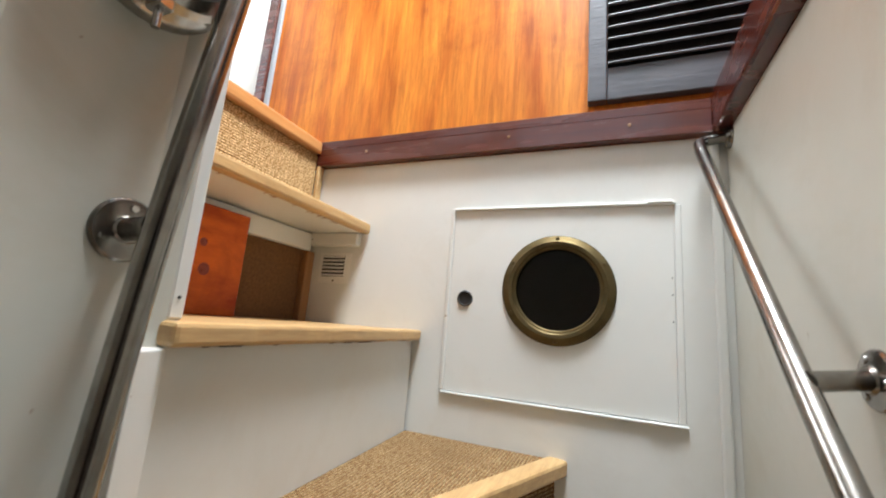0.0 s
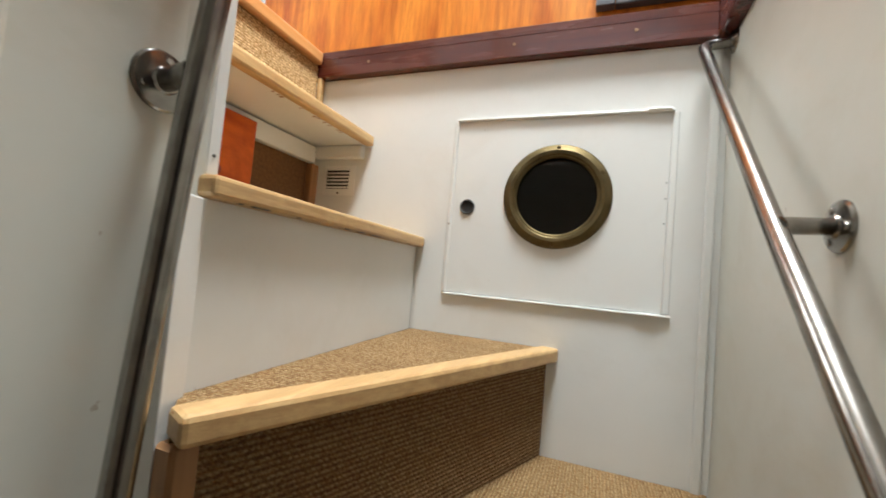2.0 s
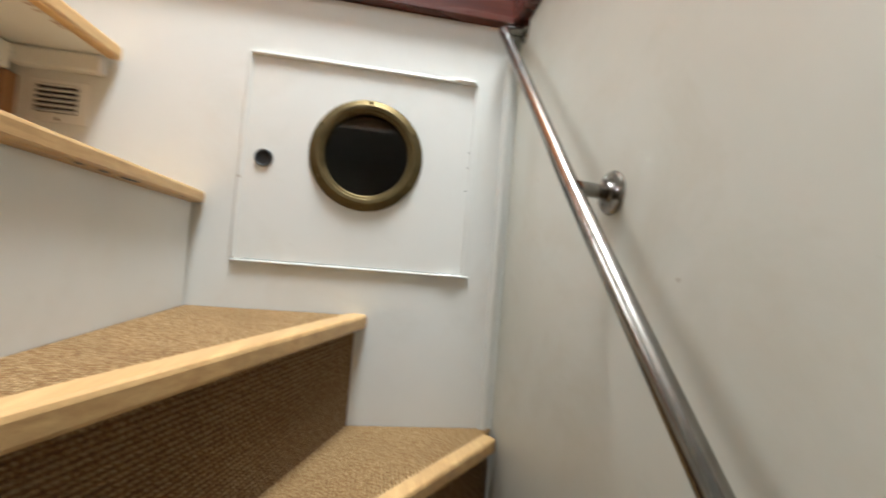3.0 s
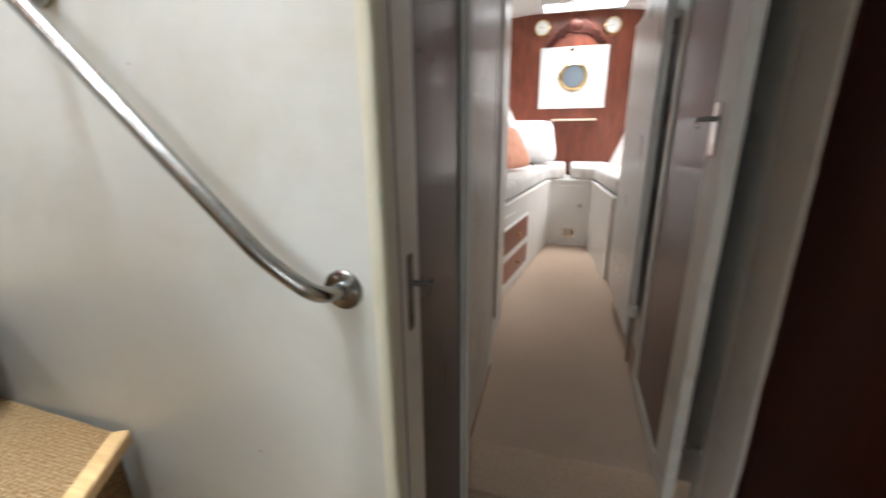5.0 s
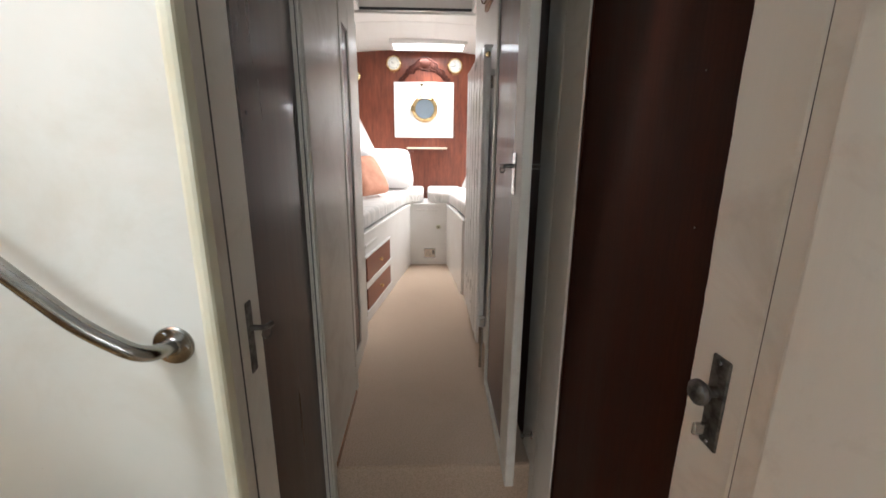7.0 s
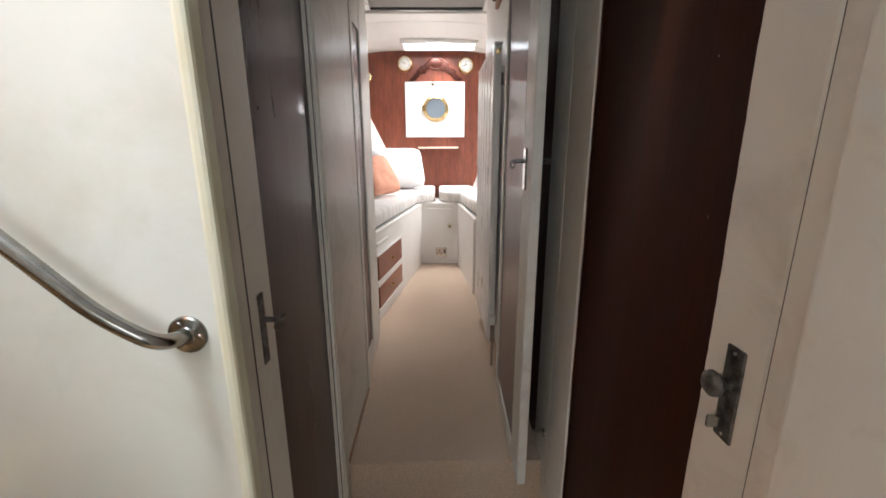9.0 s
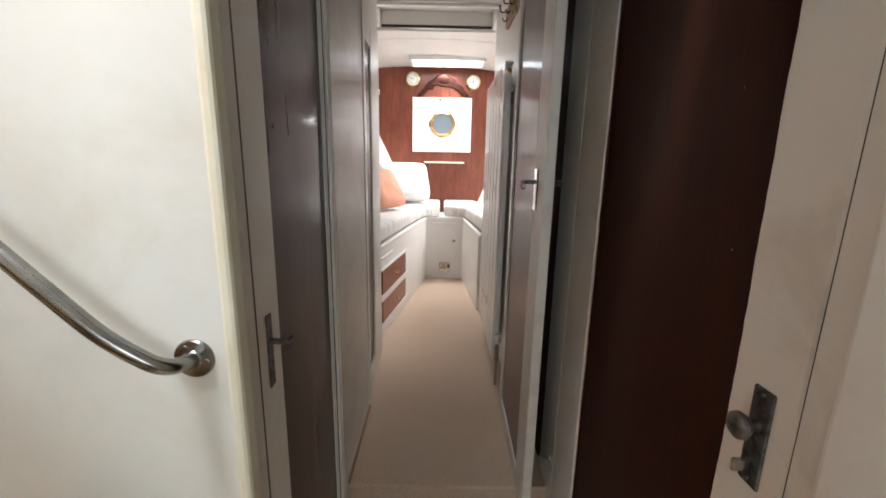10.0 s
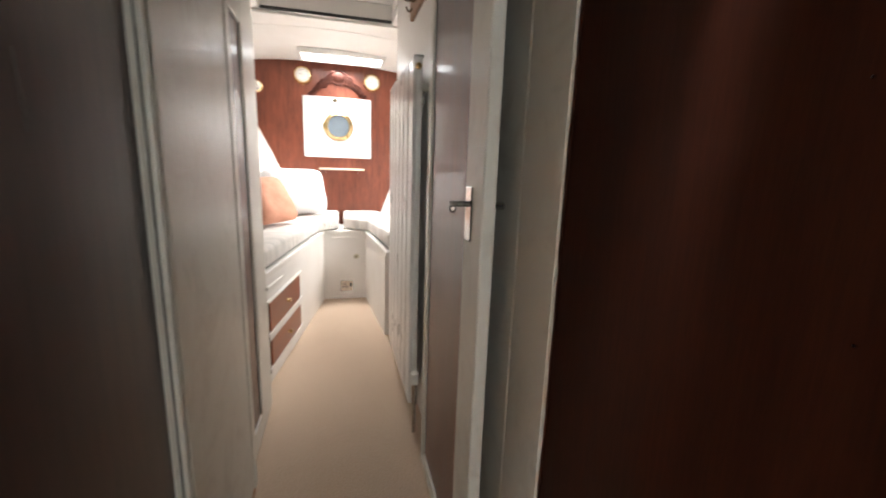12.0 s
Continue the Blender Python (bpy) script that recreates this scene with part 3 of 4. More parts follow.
WINDERS = [  # top, nose end at the newel, nose end at the wall, wall corner points behind
    (0.029, (-0.585, -0.75), (-0.002, -0.82), [(-0.002, -0.002), (-0.60, -0.60)]),
    (0.262, (-0.585, -0.72), (-0.002, -0.585), [(-0.002, -0.002), (-0.60, -0.60)]),
    (0.495, (-0.585, -0.68), (-0.002, -0.345), [(-0.002, -0.002), (-0.60, -0.60)]),
    (0.728, (-0.59, -0.645), (-0.002, -0.052), [(-0.002, -0.002), (-0.30, -0.002), (-0.60, -0.60)]),
    (0.949, (-0.528, -0.643), (-0.276, -0.002), [(-0.622, -0.002), (-0.589, -0.600)]),
]
low = LOW
for top, a, c, back in WINDERS:
    way = (Vector(c) - Vector(a)).normalized()
    inn = Vector((-way.y, way.x))
    a2, c2 = Vector(a) + inn * 0.0265, Vector(c) + inn * 0.0265
    c2.x, c2.y = min(c2.x, -0.002), min(c2.y, -0.002)
    a2.x = max(a2.x, -0.598)
    body = [tuple(a2), tuple(c2)] + back
    stair_part("riser", prism(body, low, top - 0.006), SISAL_R, "ribbed brown sisal riser, toned down for its shade")
    a3, c3 = Vector(a) + inn * 0.027, Vector(c) + inn * 0.027
    c3.x, c3.y = min(c3.x, -0.003), min(c3.y, -0.003)
    stair_part("tread", prism([tuple(a3), tuple(c3)] + [(x, y) for x, y in back], top - 0.006, top), SISAL_T, "straw-coloured sisal tread")
    p, q = Vector(c), Vector(a)
    d = (q - p).normalized()
    deep = 0.041 if top > 0.9 else 0.032
    nb = box(0, (q - p).length, 0, deep, top - 0.026, top + 0.003, 0.006, segments=2)
    m = Matrix.Translation((p.x, p.y, 0)) @ Matrix.Rotation(math.atan2(d.y, d.x), 4, "Z") @ Matrix.Diagonal((1, -1, 1, 1))
    stair_part("nosing", moved(nb, m), PINE, "worn pale pine nosing")
    low = top - 0.24
stair_part("corner_post", box(-0.566, -0.541, -0.638, -0.608, 0.50, 0.922, 0.004), PINEX, "brown wooden newel strip")
stair_part("string_end", prism([(-0.599, -0.636), (-0.566, -0.636), (-0.582, -0.601), (-0.599, -0.601)], LOW, 1.1435, 0.002), WHITE, "white painted string end")
# white riser wall under the first straight tread
stair_part("riser", prism([(-0.66, -0.602), (-0.588, -0.602), (-0.6245, -0.004), (-0.66, -0.004)], 0.946, 1.144), WHITE, "white painted riser")
stair_part("tread", prism([(-0.95, -0.588), (-0.616, -0.588), (-0.650, -0.001), (-0.95, -0.001)], 1.144, 1.1655), PINE, "varnished pine tread")
stair_part("nosing", prism([(-0.615, -0.606), (-0.568, -0.606), (-0.603, -0.002), (-0.649, -0.002)], 1.1445, 1.168, 0.005), PINE, "pale pine nosing")
stair_part("tread", box(-0.955, -0.793, -0.588, -0.001, 1.396, 1.412), WHITE, "white underside of the open tread")
stair_part("tread", box(-0.955, -0.793, -0.588, -0.002, 1.412, 1.418), SISAL_T, "sisal tread surface")
stair_part("nosing", box(-0.793, -0.769, -0.588, -0.004, 1.394, 1.421, 0.006, segments=2), PINE, "pale pine nosing")
stair_part("cleat", box(-0.94, -0.795, -0.022, -0.001, 1.362, 1.3955, 0.003), WHITE, "white bearer under the tread")
stair_part("batten", box(-0.955, -0.935, -0.588, -0.022, 1.347, 1.392, 0.002), WHITE, "white batten under the tread")
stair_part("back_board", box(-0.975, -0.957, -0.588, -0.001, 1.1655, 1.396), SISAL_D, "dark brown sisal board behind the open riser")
stair_part("corner_post", box(-0.957, -0.937, -0.03, -0.001, 1.1655, 1.346, 0.002), PINEX, "orange-brown corner strip")
stair_part("riser", box(-0.98, -0.958, -0.588, -0.022, 1.418, 1.615), SISAL_LIT, "ribbed straw-coloured sisal riser, lightened for the light on it")
stair_part("corner_strip", box(-0.957, -0.945, -0.022, -0.002, 1.421, 1.585, 0.002), PINE, "pine strip in the corner")
stair_part("nosing", box(-0.99, -0.942, -0.76, -0.024, 1.617, 1.652, 0.006, segments=2), mat("orange_edge_wood", (0.50, 0.22, 0.07), 0.35, second=(0.60, 0.30, 0.11), scale=12, stretch=(6, 0.5, 6), coat=0.3), "orange-brown edge of the upper deck")

board = thing("board", "orange varnished wooden board standing under the open tread", "board", at=(-0.93, -0.4, 1.166))
part("plank", box(0.0, 0.016, -0.185, 0.157, 0.0, 0.209, 0.002), ORANGE, board)
for dy, dz, r in ((0.07, 0.085, 0.012), (0.06, 0.135, 0.008)):
    part("knot", moved(lathe([(0, 0.0008), (r * 0.4, 0.0008), (r * 0.5, 0.0004), (r, 0.0)], 20), facing((0.0165, dy, dz), (1, 0, 0))), mat("dark_knot", (0.16, 0.02, 0.005), 0.3, second=(0.25, 0.035, 0.006), scale=120), board)
screw(stair_end, (-0.592, -0.592, 1.190), (1, 0, 0), 0.0018, BLACK)
screw(stairs, (-0.640, 0.377, 1.378), (0, -1, 0), 0.005, BLACK)


def fringe(points, z, seed):
    """Frayed sisal ends where the tread covering meets the walls."""
    rnd = random.Random(seed)
    b = bmesh.new()
    P = [Vector((x, y, z)) for x, y in points]
    for p, q in zip(P, P[1:]):
        for k in range(int((q - p).length / 0.0022)):
            o = p.lerp(q, rnd.random()) + Vector((rnd.uniform(0.002, 0.008), -rnd.uniform(0.002, 0.008), 0))
            d = Vector((rnd.uniform(-1, 1), rnd.uniform(-1, 1), rnd.uniform(0.1, 0.5))).normalized() * rnd.uniform(0.002, 0.006)
            e = d.orthogonal().normalized() * 0.0006
            b.faces.new([b.verts.new(v) for v in (o - e, o + e, o + d)])
    stair_part("frayed_edge", b, SISAL_T, "frayed straw edge of the sisal")


fringe([(-0.59, -0.59), (-0.622, -0.002)], 0.948, 1)
fringe([(-0.59, -0.59), (-0.622, -0.004), (-0.285, -0.004)], 0.947, 2)
fringe([(-0.55, -0.55), (-0.30, -0.004), (-0.01, -0.004)], 0.727, 3)

chips = random.Random(9)
for k in range(14):
    yy, ww = chips.uniform(-0.56, -0.06), chips.uniform(0.002, 0.007)
    stair_part("paint_chip", box(-0.798 - chips.uniform(0.0, 0.006), -0.793, yy, yy + ww, 1.3953, 1.3962), PINEX)
for k in range(12):
    yy, ww = chips.uniform(-0.58, -0.05), chips.uniform(0.004, 0.016)
    xx = -0.567 - 0.0549 * (yy + 0.603)
    stair_part("worn_spot", box(xx - 0.008, xx - 0.003, yy, yy + ww, 1.1439, 1.1447), BLACK)


# ---- stairwell fittings ----
def access_hatch():
    cx, cz = (HX0 + HX1) / 2, (HZ0 + HZ1) / 2
    h = thing("access_hatch", "white painted hatch door with a round brass porthole in the bulkhead", "hatch", at=(cx, 0, HZ0))
    w = HX1 - HX0 - 0.0012
    PX, PZ = -0.307 - cx, 1.274 - HZ0
    x0, x1, z0, z1 = -w / 2, w / 2, 0.003, HZ1 - HZ0 - 0.003
    b = holed_rect(x0 - PX, x1 - PX, z0 - PZ, z1 - PZ, 0.093, 0.018)
    moved(b, Matrix(((1, 0, 0, PX), (0, 0, -1, 0.018), (0, 1, 0, PZ), (0, 0, 0, 1))))
    part("panel", b, WHITE, h)
    part("top_bead", box(x0 - 0.004, x1 + 0.004, -0.007, 0.0, z1 - 0.001, z1 + 0.006, 0.0025, segments=2), WHITE, h)
    part("bottom_bead", box(x0 - 0.006, x1 + 0.016, -0.007, 0.0, z0 - 0.0075, z0 - 0.0015, 0.0025, segments=2), WHITE, h)
    part("side_bead", box(x0 - 0.010, x0 - 0.001, -0.004, 0.0, z0, z1, 0.0015), WHITE, h)
    part("side_bead", box(x1 + 0.0008, x1 + 0.013, -0.003, 0.0, z0, z1, 0.0015), WHITE, h)
    for zz in (z1 + 0.005, z0 - 0.004):
        part("hinge", moved(tube([(x1 - 0.045, 0, 0), (x1 - 0.002, 0, 0)], 0.0032, 10), Matrix.Translation((0, -0.0065, zz))), PLASTIC, h, "painted hinge knuckle", True)
    for zz in (0.18, 0.23, 0.262):
        part("paint_chip", moved(lathe([(0, 0.0006), (0.0011, 0.0003), (0.0015, 0)], 8), facing((x1 - 0.004, -0.0003, zz), (0, -1, 0))), BLACK, h)
    p = part("porthole", moved(lathe([(0.088, -0.014), (0.088, 0.006), (0.092, 0.011), (0.099, 0.012), (0.103, 0.008), (0.109, 0.0065), (0.113, 0.004), (0.1145, 0.0), (0.1145, -0.001)], 64), facing((PX, 0.0, PZ), (0, -1, 0))), BRASS, h, "aged brass porthole ring", True)
    part("inner_ring", moved(torus(0.088, 0.0045), facing((PX, -0.003, PZ), (0, -1, 0))), BRASS, p, "", True)
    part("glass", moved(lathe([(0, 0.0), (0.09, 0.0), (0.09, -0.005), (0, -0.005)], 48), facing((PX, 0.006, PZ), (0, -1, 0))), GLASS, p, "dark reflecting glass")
    for k in range(6):
        a = radians(30 + 60 * k)
        screw(p, (PX + 0.1055 * math.cos(a), -0.0075, PZ + 0.1055 * math.sin(a)), (0, -1, 0), 0.0045)
    fx, fz = -0.505 - cx, 1.246 - HZ0
    part("finger_hole", moved(lathe([(0.0135, -0.01), (0.0135, 0.003), (0.0155, 0.004), (0.0175, 0.0025), (0.0178, 0.0)], 28), facing((fx, 0, fz), (0, -1, 0))), BLACK, h, "black rimmed finger hole", True)
    # Flat near-black disc stands in for the shade inside the hole.
    part("finger_hole_shade", moved(lathe([(0, 0.0005), (0.0136, 0.0005), (0.0136, -0.001)], 24), facing((fx, 0, fz), (0, -1, 0))), DARK, h)
    return h


access_hatch()


def flange(parent, point, way, r=0.034, name="flange"):
    f = part(name, moved(lathe([(0.0, 0.009), (0.011, 0.009), (0.0125, 0.006), (r * 0.7, 0.0052), (r * 0.93, 0.0042), (r, 0.002), (r, -0.001)], 36), facing(point, way)), STEEL, parent, "round stainless wall flange", True)
    W = Vector(way).normalized()
    side = W.orthogonal().normalized()
    for k in range(3):
        d = Matrix.Rotation(radians(40 + 120 * k), 3, W) @ side
        screw(f, Vector(point) + d * r * 0.68 + W * 0.0055, W, 0.0038, CHROME)
    return f


def handrail_right():
    o = Vector((0.0, -0.40, 1.186))
    h = thing("handrail", "polished stainless tube handrail bent into wall flanges", "handrail", "stair handrails", at=o)
    P = lambda x, y, z: Vector((x, y, z)) - o  # noqa: E731
    chain = bend([P(-0.004, -0.026, 1.568), P(-0.052, -0.030, 1.561), P(-0.060, -0.090, 1.516)], 0.035) + \
        bend([P(-0.060, -0.110, 1.496), P(-0.060, -0.42, 1.164), P(-0.060, -0.728, 0.853), P(-0.050, -0.782, 0.812), P(-0.004, -0.787, 0.803)], 0.055)
    part("tube", tube(chain, 0.0098, 22), STEEL, h, "", True)
    part("standoff", tube([P(-0.004, -0.400, 1.168), P(-0.058, -0.428, 1.163)], 0.0085, 16), STEEL, h, "", True)
    flange(h, P(0, -0.026, 1.570), (-1, 0, 0), 0.023)
    flange(h, P(0, -0.400, 1.168), (-1, 0, 0), 0.026)
    flange(h, P(0, -0.786, 0.802), (-1, 0, 0), 0.026)


handrail_right()


def handrail_left():
    o = Vector((-0.60, -0.632, 1.27))
    h = thing("handrail", "stainless tube handrail on a round flange at the stair side wall", "handrail", "stair handrails", at=o)
    P = lambda x, y, z: Vector((x, y, z)) - o  # noqa: E731
    part("tube", tube(bend([P(-0.535, -0.712, 0.45), P(-0.54, -0.677, 0.961), P(-0.54, -0.657, 1.243), P(-0.54, -0.575, 1.95)], 0.12), 0.0112, 22), STEEL, h, "", True)
    part("standoff", tube([P(-0.597, -0.647, 1.243), P(-0.545, -0.656, 1.243)], 0.010, 16), STEEL, h, "", True)
    flange(h, P(-0.60, -0.647, 1.243), (1, 0, 0), 0.028)
    flange(h, P(-0.60, -0.712, 0.47), (1, 0, 0), 0.031)
    part("standoff", tube([P(-0.597, -0.712, 0.47), P(-0.535, -0.710, 0.47)], 0.010, 16), STEEL, h, "", True)


handrail_left()


def bulkhead_lamp():
    o = (-0.60, -0.676, 1.508)
    h = thing("bulkhead_lamp", "round chromed bulkhead lamp with a clamp screw on the stair wall", "lamp", at=o)
    F = facing((0, 0, 0), (1, 0, 0))
    part("base", moved(lathe([(0.076, -0.001), (0.076, 0.008), (0.072, 0.014), (0.066, 0.022), (0.058, 0.022)], 44), F), CHROME, h, "", True)
    part("ring", moved(lathe([(0.052, 0.02), (0.066, 0.024), (0.071, 0.030), (0.066, 0.038), (0.055, 0.042), (0.051, 0.036)], 44), F), CHROME, h, "", True)
    part("lens", moved(lathe([(0, 0.05), (0.024, 0.048), (0.042, 0.042), (0.0525, 0.033), (0.0525, 0.03)], 40), F), mat("smoky_lamp_glass", (0.10, 0.10, 0.09), 0.12, second=(0.14, 0.14, 0.13), scale=30), h, "dull dark glass lens", True)
    part("clamp_screw", tube([(0.030, 0.0, -0.068), (0.030, 0.0, -0.094)], 0.0035, 10), CHROME, h, "", True)
    part("lug", box(0.020, 0.040, -0.007, 0.007, -0.078, -0.066, 0.002), CHROME, h)
    part("hinge", box(0.018, 0.038, 0.044, 0.060, -0.054, -0.040, 0.003), CHROME, h)


bulkhead_lamp()

v = thing("vent_grille", "small white louvred plastic vent on the bulkhead", "vent", at=(-0.868, 0, 1.306))
part("frame", box(-0.048, 0.050, -0.0025, 0.0, -0.040, 0.040, 0.001), PLASTIC, v)
part("backing", box(-0.038, 0.030, -0.0030, -0.0024, -0.022, 0.032), BLACK, v)
for k in range(6):
    s = box(-0.038, 0.030, -0.0035, 0.0035, -0.0011, 0.0011)
    part("slat", moved(s, Matrix.Translation((0, -0.0050, 0.029 - k * 0.0095)) @ Matrix.Rotation(radians(35), 4, "X")), PLASTIC, v)
screw(v, (0.0, -0.0025, -0.033), (0, -1, 0), 0.003)


def louvre_door():
    x0, x1, z0, z1 = -0.252, 0.40, 1.679, 2.55
    h = thing("louvred_panel", "black-stained wooden louvred panel on the orange bulkhead", "louvre", at=((x0 + x1) / 2, 0.003, z0))
    w, t = (x1 - x0) / 2, z1 - z0
    part("stile", box(-w, -w + 0.038, -0.024, 0.0, 0, t, 0.002), LOUVRE, h)
    part("stile", box(w - 0.038, w, -0.024, 0.0, 0, t, 0.002), LOUVRE, h)
    part("bottom_rail", box(-w + 0.039, w - 0.039, -0.022, 0.0, 0, 0.075, 0.002), LOUVRE, h)
    part("top_rail", box(-w + 0.039, w - 0.039, -0.022, 0.0, t - 0.06, t, 0.002), LOUVRE, h)
    part("backing", box(-w + 0.039, w - 0.039, -0.003, 0.0, 0.075, t - 0.06), BLACK, h)
    first = None
    z = 0.092
    while z < t - 0.07:
        if first is None:
            s = moved(box(-w + 0.040, w - 0.040, -0.017, 0.017, -0.003, 0.003, 0.0015), Matrix.Rotation(radians(38), 4, "X"))
            first = part("slat", s, LOUVRE, h)
            first.location = (0, -0.016, z)
        else:
            c = first.copy()
            scene.collection.objects.link(c)
            c.location = (0, -0.016, z)
        z += 0.029


louvre_door()


def plugs(name, spots, way, material, label):
    for p in spots:
        b = moved(lathe([(0, 0.0010), (0.003, 0.0008), (0.0038, 0)], 14), facing(p, way))
        tagged(link(name, b, material, None, "", True), label, "wood plug", "coaming plugs")


plugs("wood_plug", [(-0.80, -0.0222, 1.615), (-0.42, -0.0222, 1.615), (-0.17, -0.0222, 1.615)], (0, -1, 0), PINEX, "pale round wood plug in the mahogany coaming")


# ---- passage doors ----
def panel_door(name, label, x0, x1, height, near, far, rail, panel_mat, frame_mat, thick, mould_mat, foot=0.0):
    """A framed door in its own plane: x along the leaf from 0, y 0 the front face, y positive behind it."""
    h = thing(name, label, "door", kind="structure")
    w = x1 - x0
    part("stile", box(0, near, 0, thick, foot + 0.012, height, 0.003), frame_mat, h)
    part("stile", box(w - far, w, 0, thick, foot + 0.012, height, 0.003), frame_mat, h)
    part("bottom_rail", box(near, w - far, 0.0005, thick, foot + 0.012, rail, 0.002), frame_mat, h)
    part("top_rail", box(near, w - far, 0.0005, thick, height - 0.09, height, 0.002), frame_mat, h)
    part("panel", box(near, w - far, 0.008, thick - 0.006, rail, height - 0.09), panel_mat, h, "dark varnished mahogany panel")
    for xx in (near, w - far - 0.008):
        part("moulding", box(xx, xx + 0.008, 0.003, 0.0079, rail, height - 0.09, 0.002), mould_mat, h)
    return h


def lock_set(parent, x, z, y=0.0, key=True, plate=(0.030, 0.122), material=None, knob_r=0.016):
    m = material or OLDLOCK
    pw, ph = plate
    p = part("lock_plate", box(x - pw / 2, x + pw / 2, y - 0.003, y, z - ph / 2, z + ph / 2, 0.002), m, parent, "pitted metal lock plate")
    part("knob", moved(lathe([(0.0, 0.030), (knob_r * 0.6, 0.0295), (knob_r * 0.95, 0.025), (knob_r, 0.020), (knob_r * 0.75, 0.014), (0.007, 0.010), (0.007, 0.0)], 30), facing((x, y - 0.003, z + ph * 0.13), (0, -1, 0))), m, p, "worn round door knob", True)
    if key:
        part("thumb_turn", box(x - 0.003, x + 0.003, y - 0.024, y - 0.003, z - ph * 0.36, z - ph * 0.22, 0.002), CHROME, p, "small chrome thumb turn")
    for dz in (-ph * 0.44, ph * 0.44):
        screw(p, (x, y - 0.003, z + dz), (0, -1, 0), 0.0032, CHROME)
    return p


# left cabin door, shut: its front looks to -y, so it is turned round only in depth
d1 = panel_door("door_1", "shut door with a dark mahogany panel in a worn white frame", 0.0865, 0.559, 1.855, 0.083, 0.060, -0.10, DARKPANEL, DOORWHITE, 0.035, DOORWHITE, LOW)
d1.location = (0.0865, -0.826, 0)
lp = part("lock_plate", box(0.027, 0.048, -0.003, 0.0, 0.690, 0.813, 0.002), OLDLOCK, d1, "narrow worn chrome lock plate")
part("lever", tube(bend([(0.0375, 0.0, 0.768), (0.0375, -0.026, 0.768), (0.058, -0.028, 0.766)], 0.006), 0.0048, 12), OLDLOCK, lp, "", True)
part("key_ring", moved(torus(0.009, 0.0013, 24, 8), facing((0.050, -0.022, 0.752), (0.6, 1, 0))), OLDLOCK, lp, "small key ring", True)
part("rebate", box(0.412, 0.4155, -0.0012, 0.0, -0.19, 1.85), BLACK, d1, "dark gap beside the panel")
part("moulding", box(0.420, 0.434, -0.008, 0.0, -0.19, 1.85, 0.004, segments=2), DOORWHITE, d1)
part("moulding", box(0.452, 0.462, -0.005, 0.0, -0.19, 1.85, 0.003, segments=2), DOORWHITE, d1)
screw(d1, (0.130, 0.0075, 1.106), (0, -1, 0), 0.004, BLACK)

# right door, shut: mirrored about the passage
d2 = panel_door("door_2", "shut door with a large dark red-brown panel in a white frame", -0.113, 0.620, 1.855, 0.162, 0.092, -0.10, REDPANEL, DOORWHITE, 0.035, REDPANEL, LOW)
d2.matrix_basis = Matrix.Translation((0.620, -1.465, 0)) @ Matrix.Rotation(math.pi, 4, "Z")
lock_set(d2, 0.692, 0.752)
for xx, zz in ((0.594, 0.951), (0.568, 1.151)):
    screw(d2, (xx, 0.0075, zz), (0, -1, 0), 0.0016, CHROME)


def ragged_paint(parent, x, way, z0, z1, y, reach, seed):
    """Brushed paint that strays from a stile onto the varnished panel."""
    rnd = random.Random(seed)
    b = bmesh.new()
    rows, z, d = [], z0, reach * 0.5
    while z < z1:
        d = min(reach, max(0.0008, d + rnd.uniform(-0.4, 0.4) * reach * 0.6))
        rows.append([b.verts.new((xx, yy, z)) for xx, yy in ((x - way * 0.001, y), (x + way * d, y), (x + way * d, y + 0.0006), (x - way * 0.001, y + 0.0006))])
        z += rnd.uniform(0.006, 0.022)
    for p, q in zip(rows, rows[1:]):
        for i in range(4):
            b.faces.new((p[i], p[(i + 1) % 4], q[(i + 1) % 4], q[i]))
    b.faces.new(rows[0])
    b.faces.new(rows[-1])
    part("paint_edge", b, DOORWHITE, parent, "uneven brushed paint edge")


ragged_paint(d2, 0.162, 1, -0.098, 1.764, 0.0022, 0.0065, 21)
ragged_paint(d2, 0.733 - 0.092, -1, -0.098, 1.764, 0.0022, 0.004, 22)
ragged_paint(d1, 0.083, 1, -0.098, 1.764, 0.0022, 0.003, 23)

# door stop knob on the wall
ds = thing("door_stop", "small chrome door catch on the passage wall", "door stop", at=(0.664, -1.465, 0.116))
part("stem", tube([(0, 0, 0), (0, 0.030, 0)], 0.005, 12), CHROME, ds, "", True)
part("cap", moved(lathe([(0, 0.010), (0.010, 0.009), (0.012, 0.004), (0.009, 0.0)], 20), facing((0, 0.028, 0), (0, 1, 0))), CHROME, ds, "", True)
part("base", moved(lathe([(0.005, 0.004), (0.013, 0.003), (0.014, 0)], 20), facing((0, 0, 0), (0, 1, 0))), CHROME, ds, "", True)

# cabin door, open against the passage side
d3 = panel_door("door_3", "open cabin door with a glossy brown panel and white stiles", 0.0, 0.580, 1.86, 0.045, 0.122, 0.06, GLOSSPANEL, DOORWHITE, 0.028, DOORWHITE)
LEAF = Matrix.Translation((1.137, -1.371, 0)) @ Matrix.Rotation(math.pi - radians(1.4), 4, "Z")
d3.matrix_basis = LEAF
lp = part("lock_plate", box(0.476, 0.517, -0.004, 0.0, 0.926, 1.042, 0.002), CHROME, d3, "chrome lock plate with lever and key")
part("lever", tube(bend([(0.504, 0.0, 1.006), (0.504, -0.030, 1.006), (0.470, -0.034, 1.004)], 0.010), 0.006, 12), OLDLOCK, lp, "dark lever handle", True)
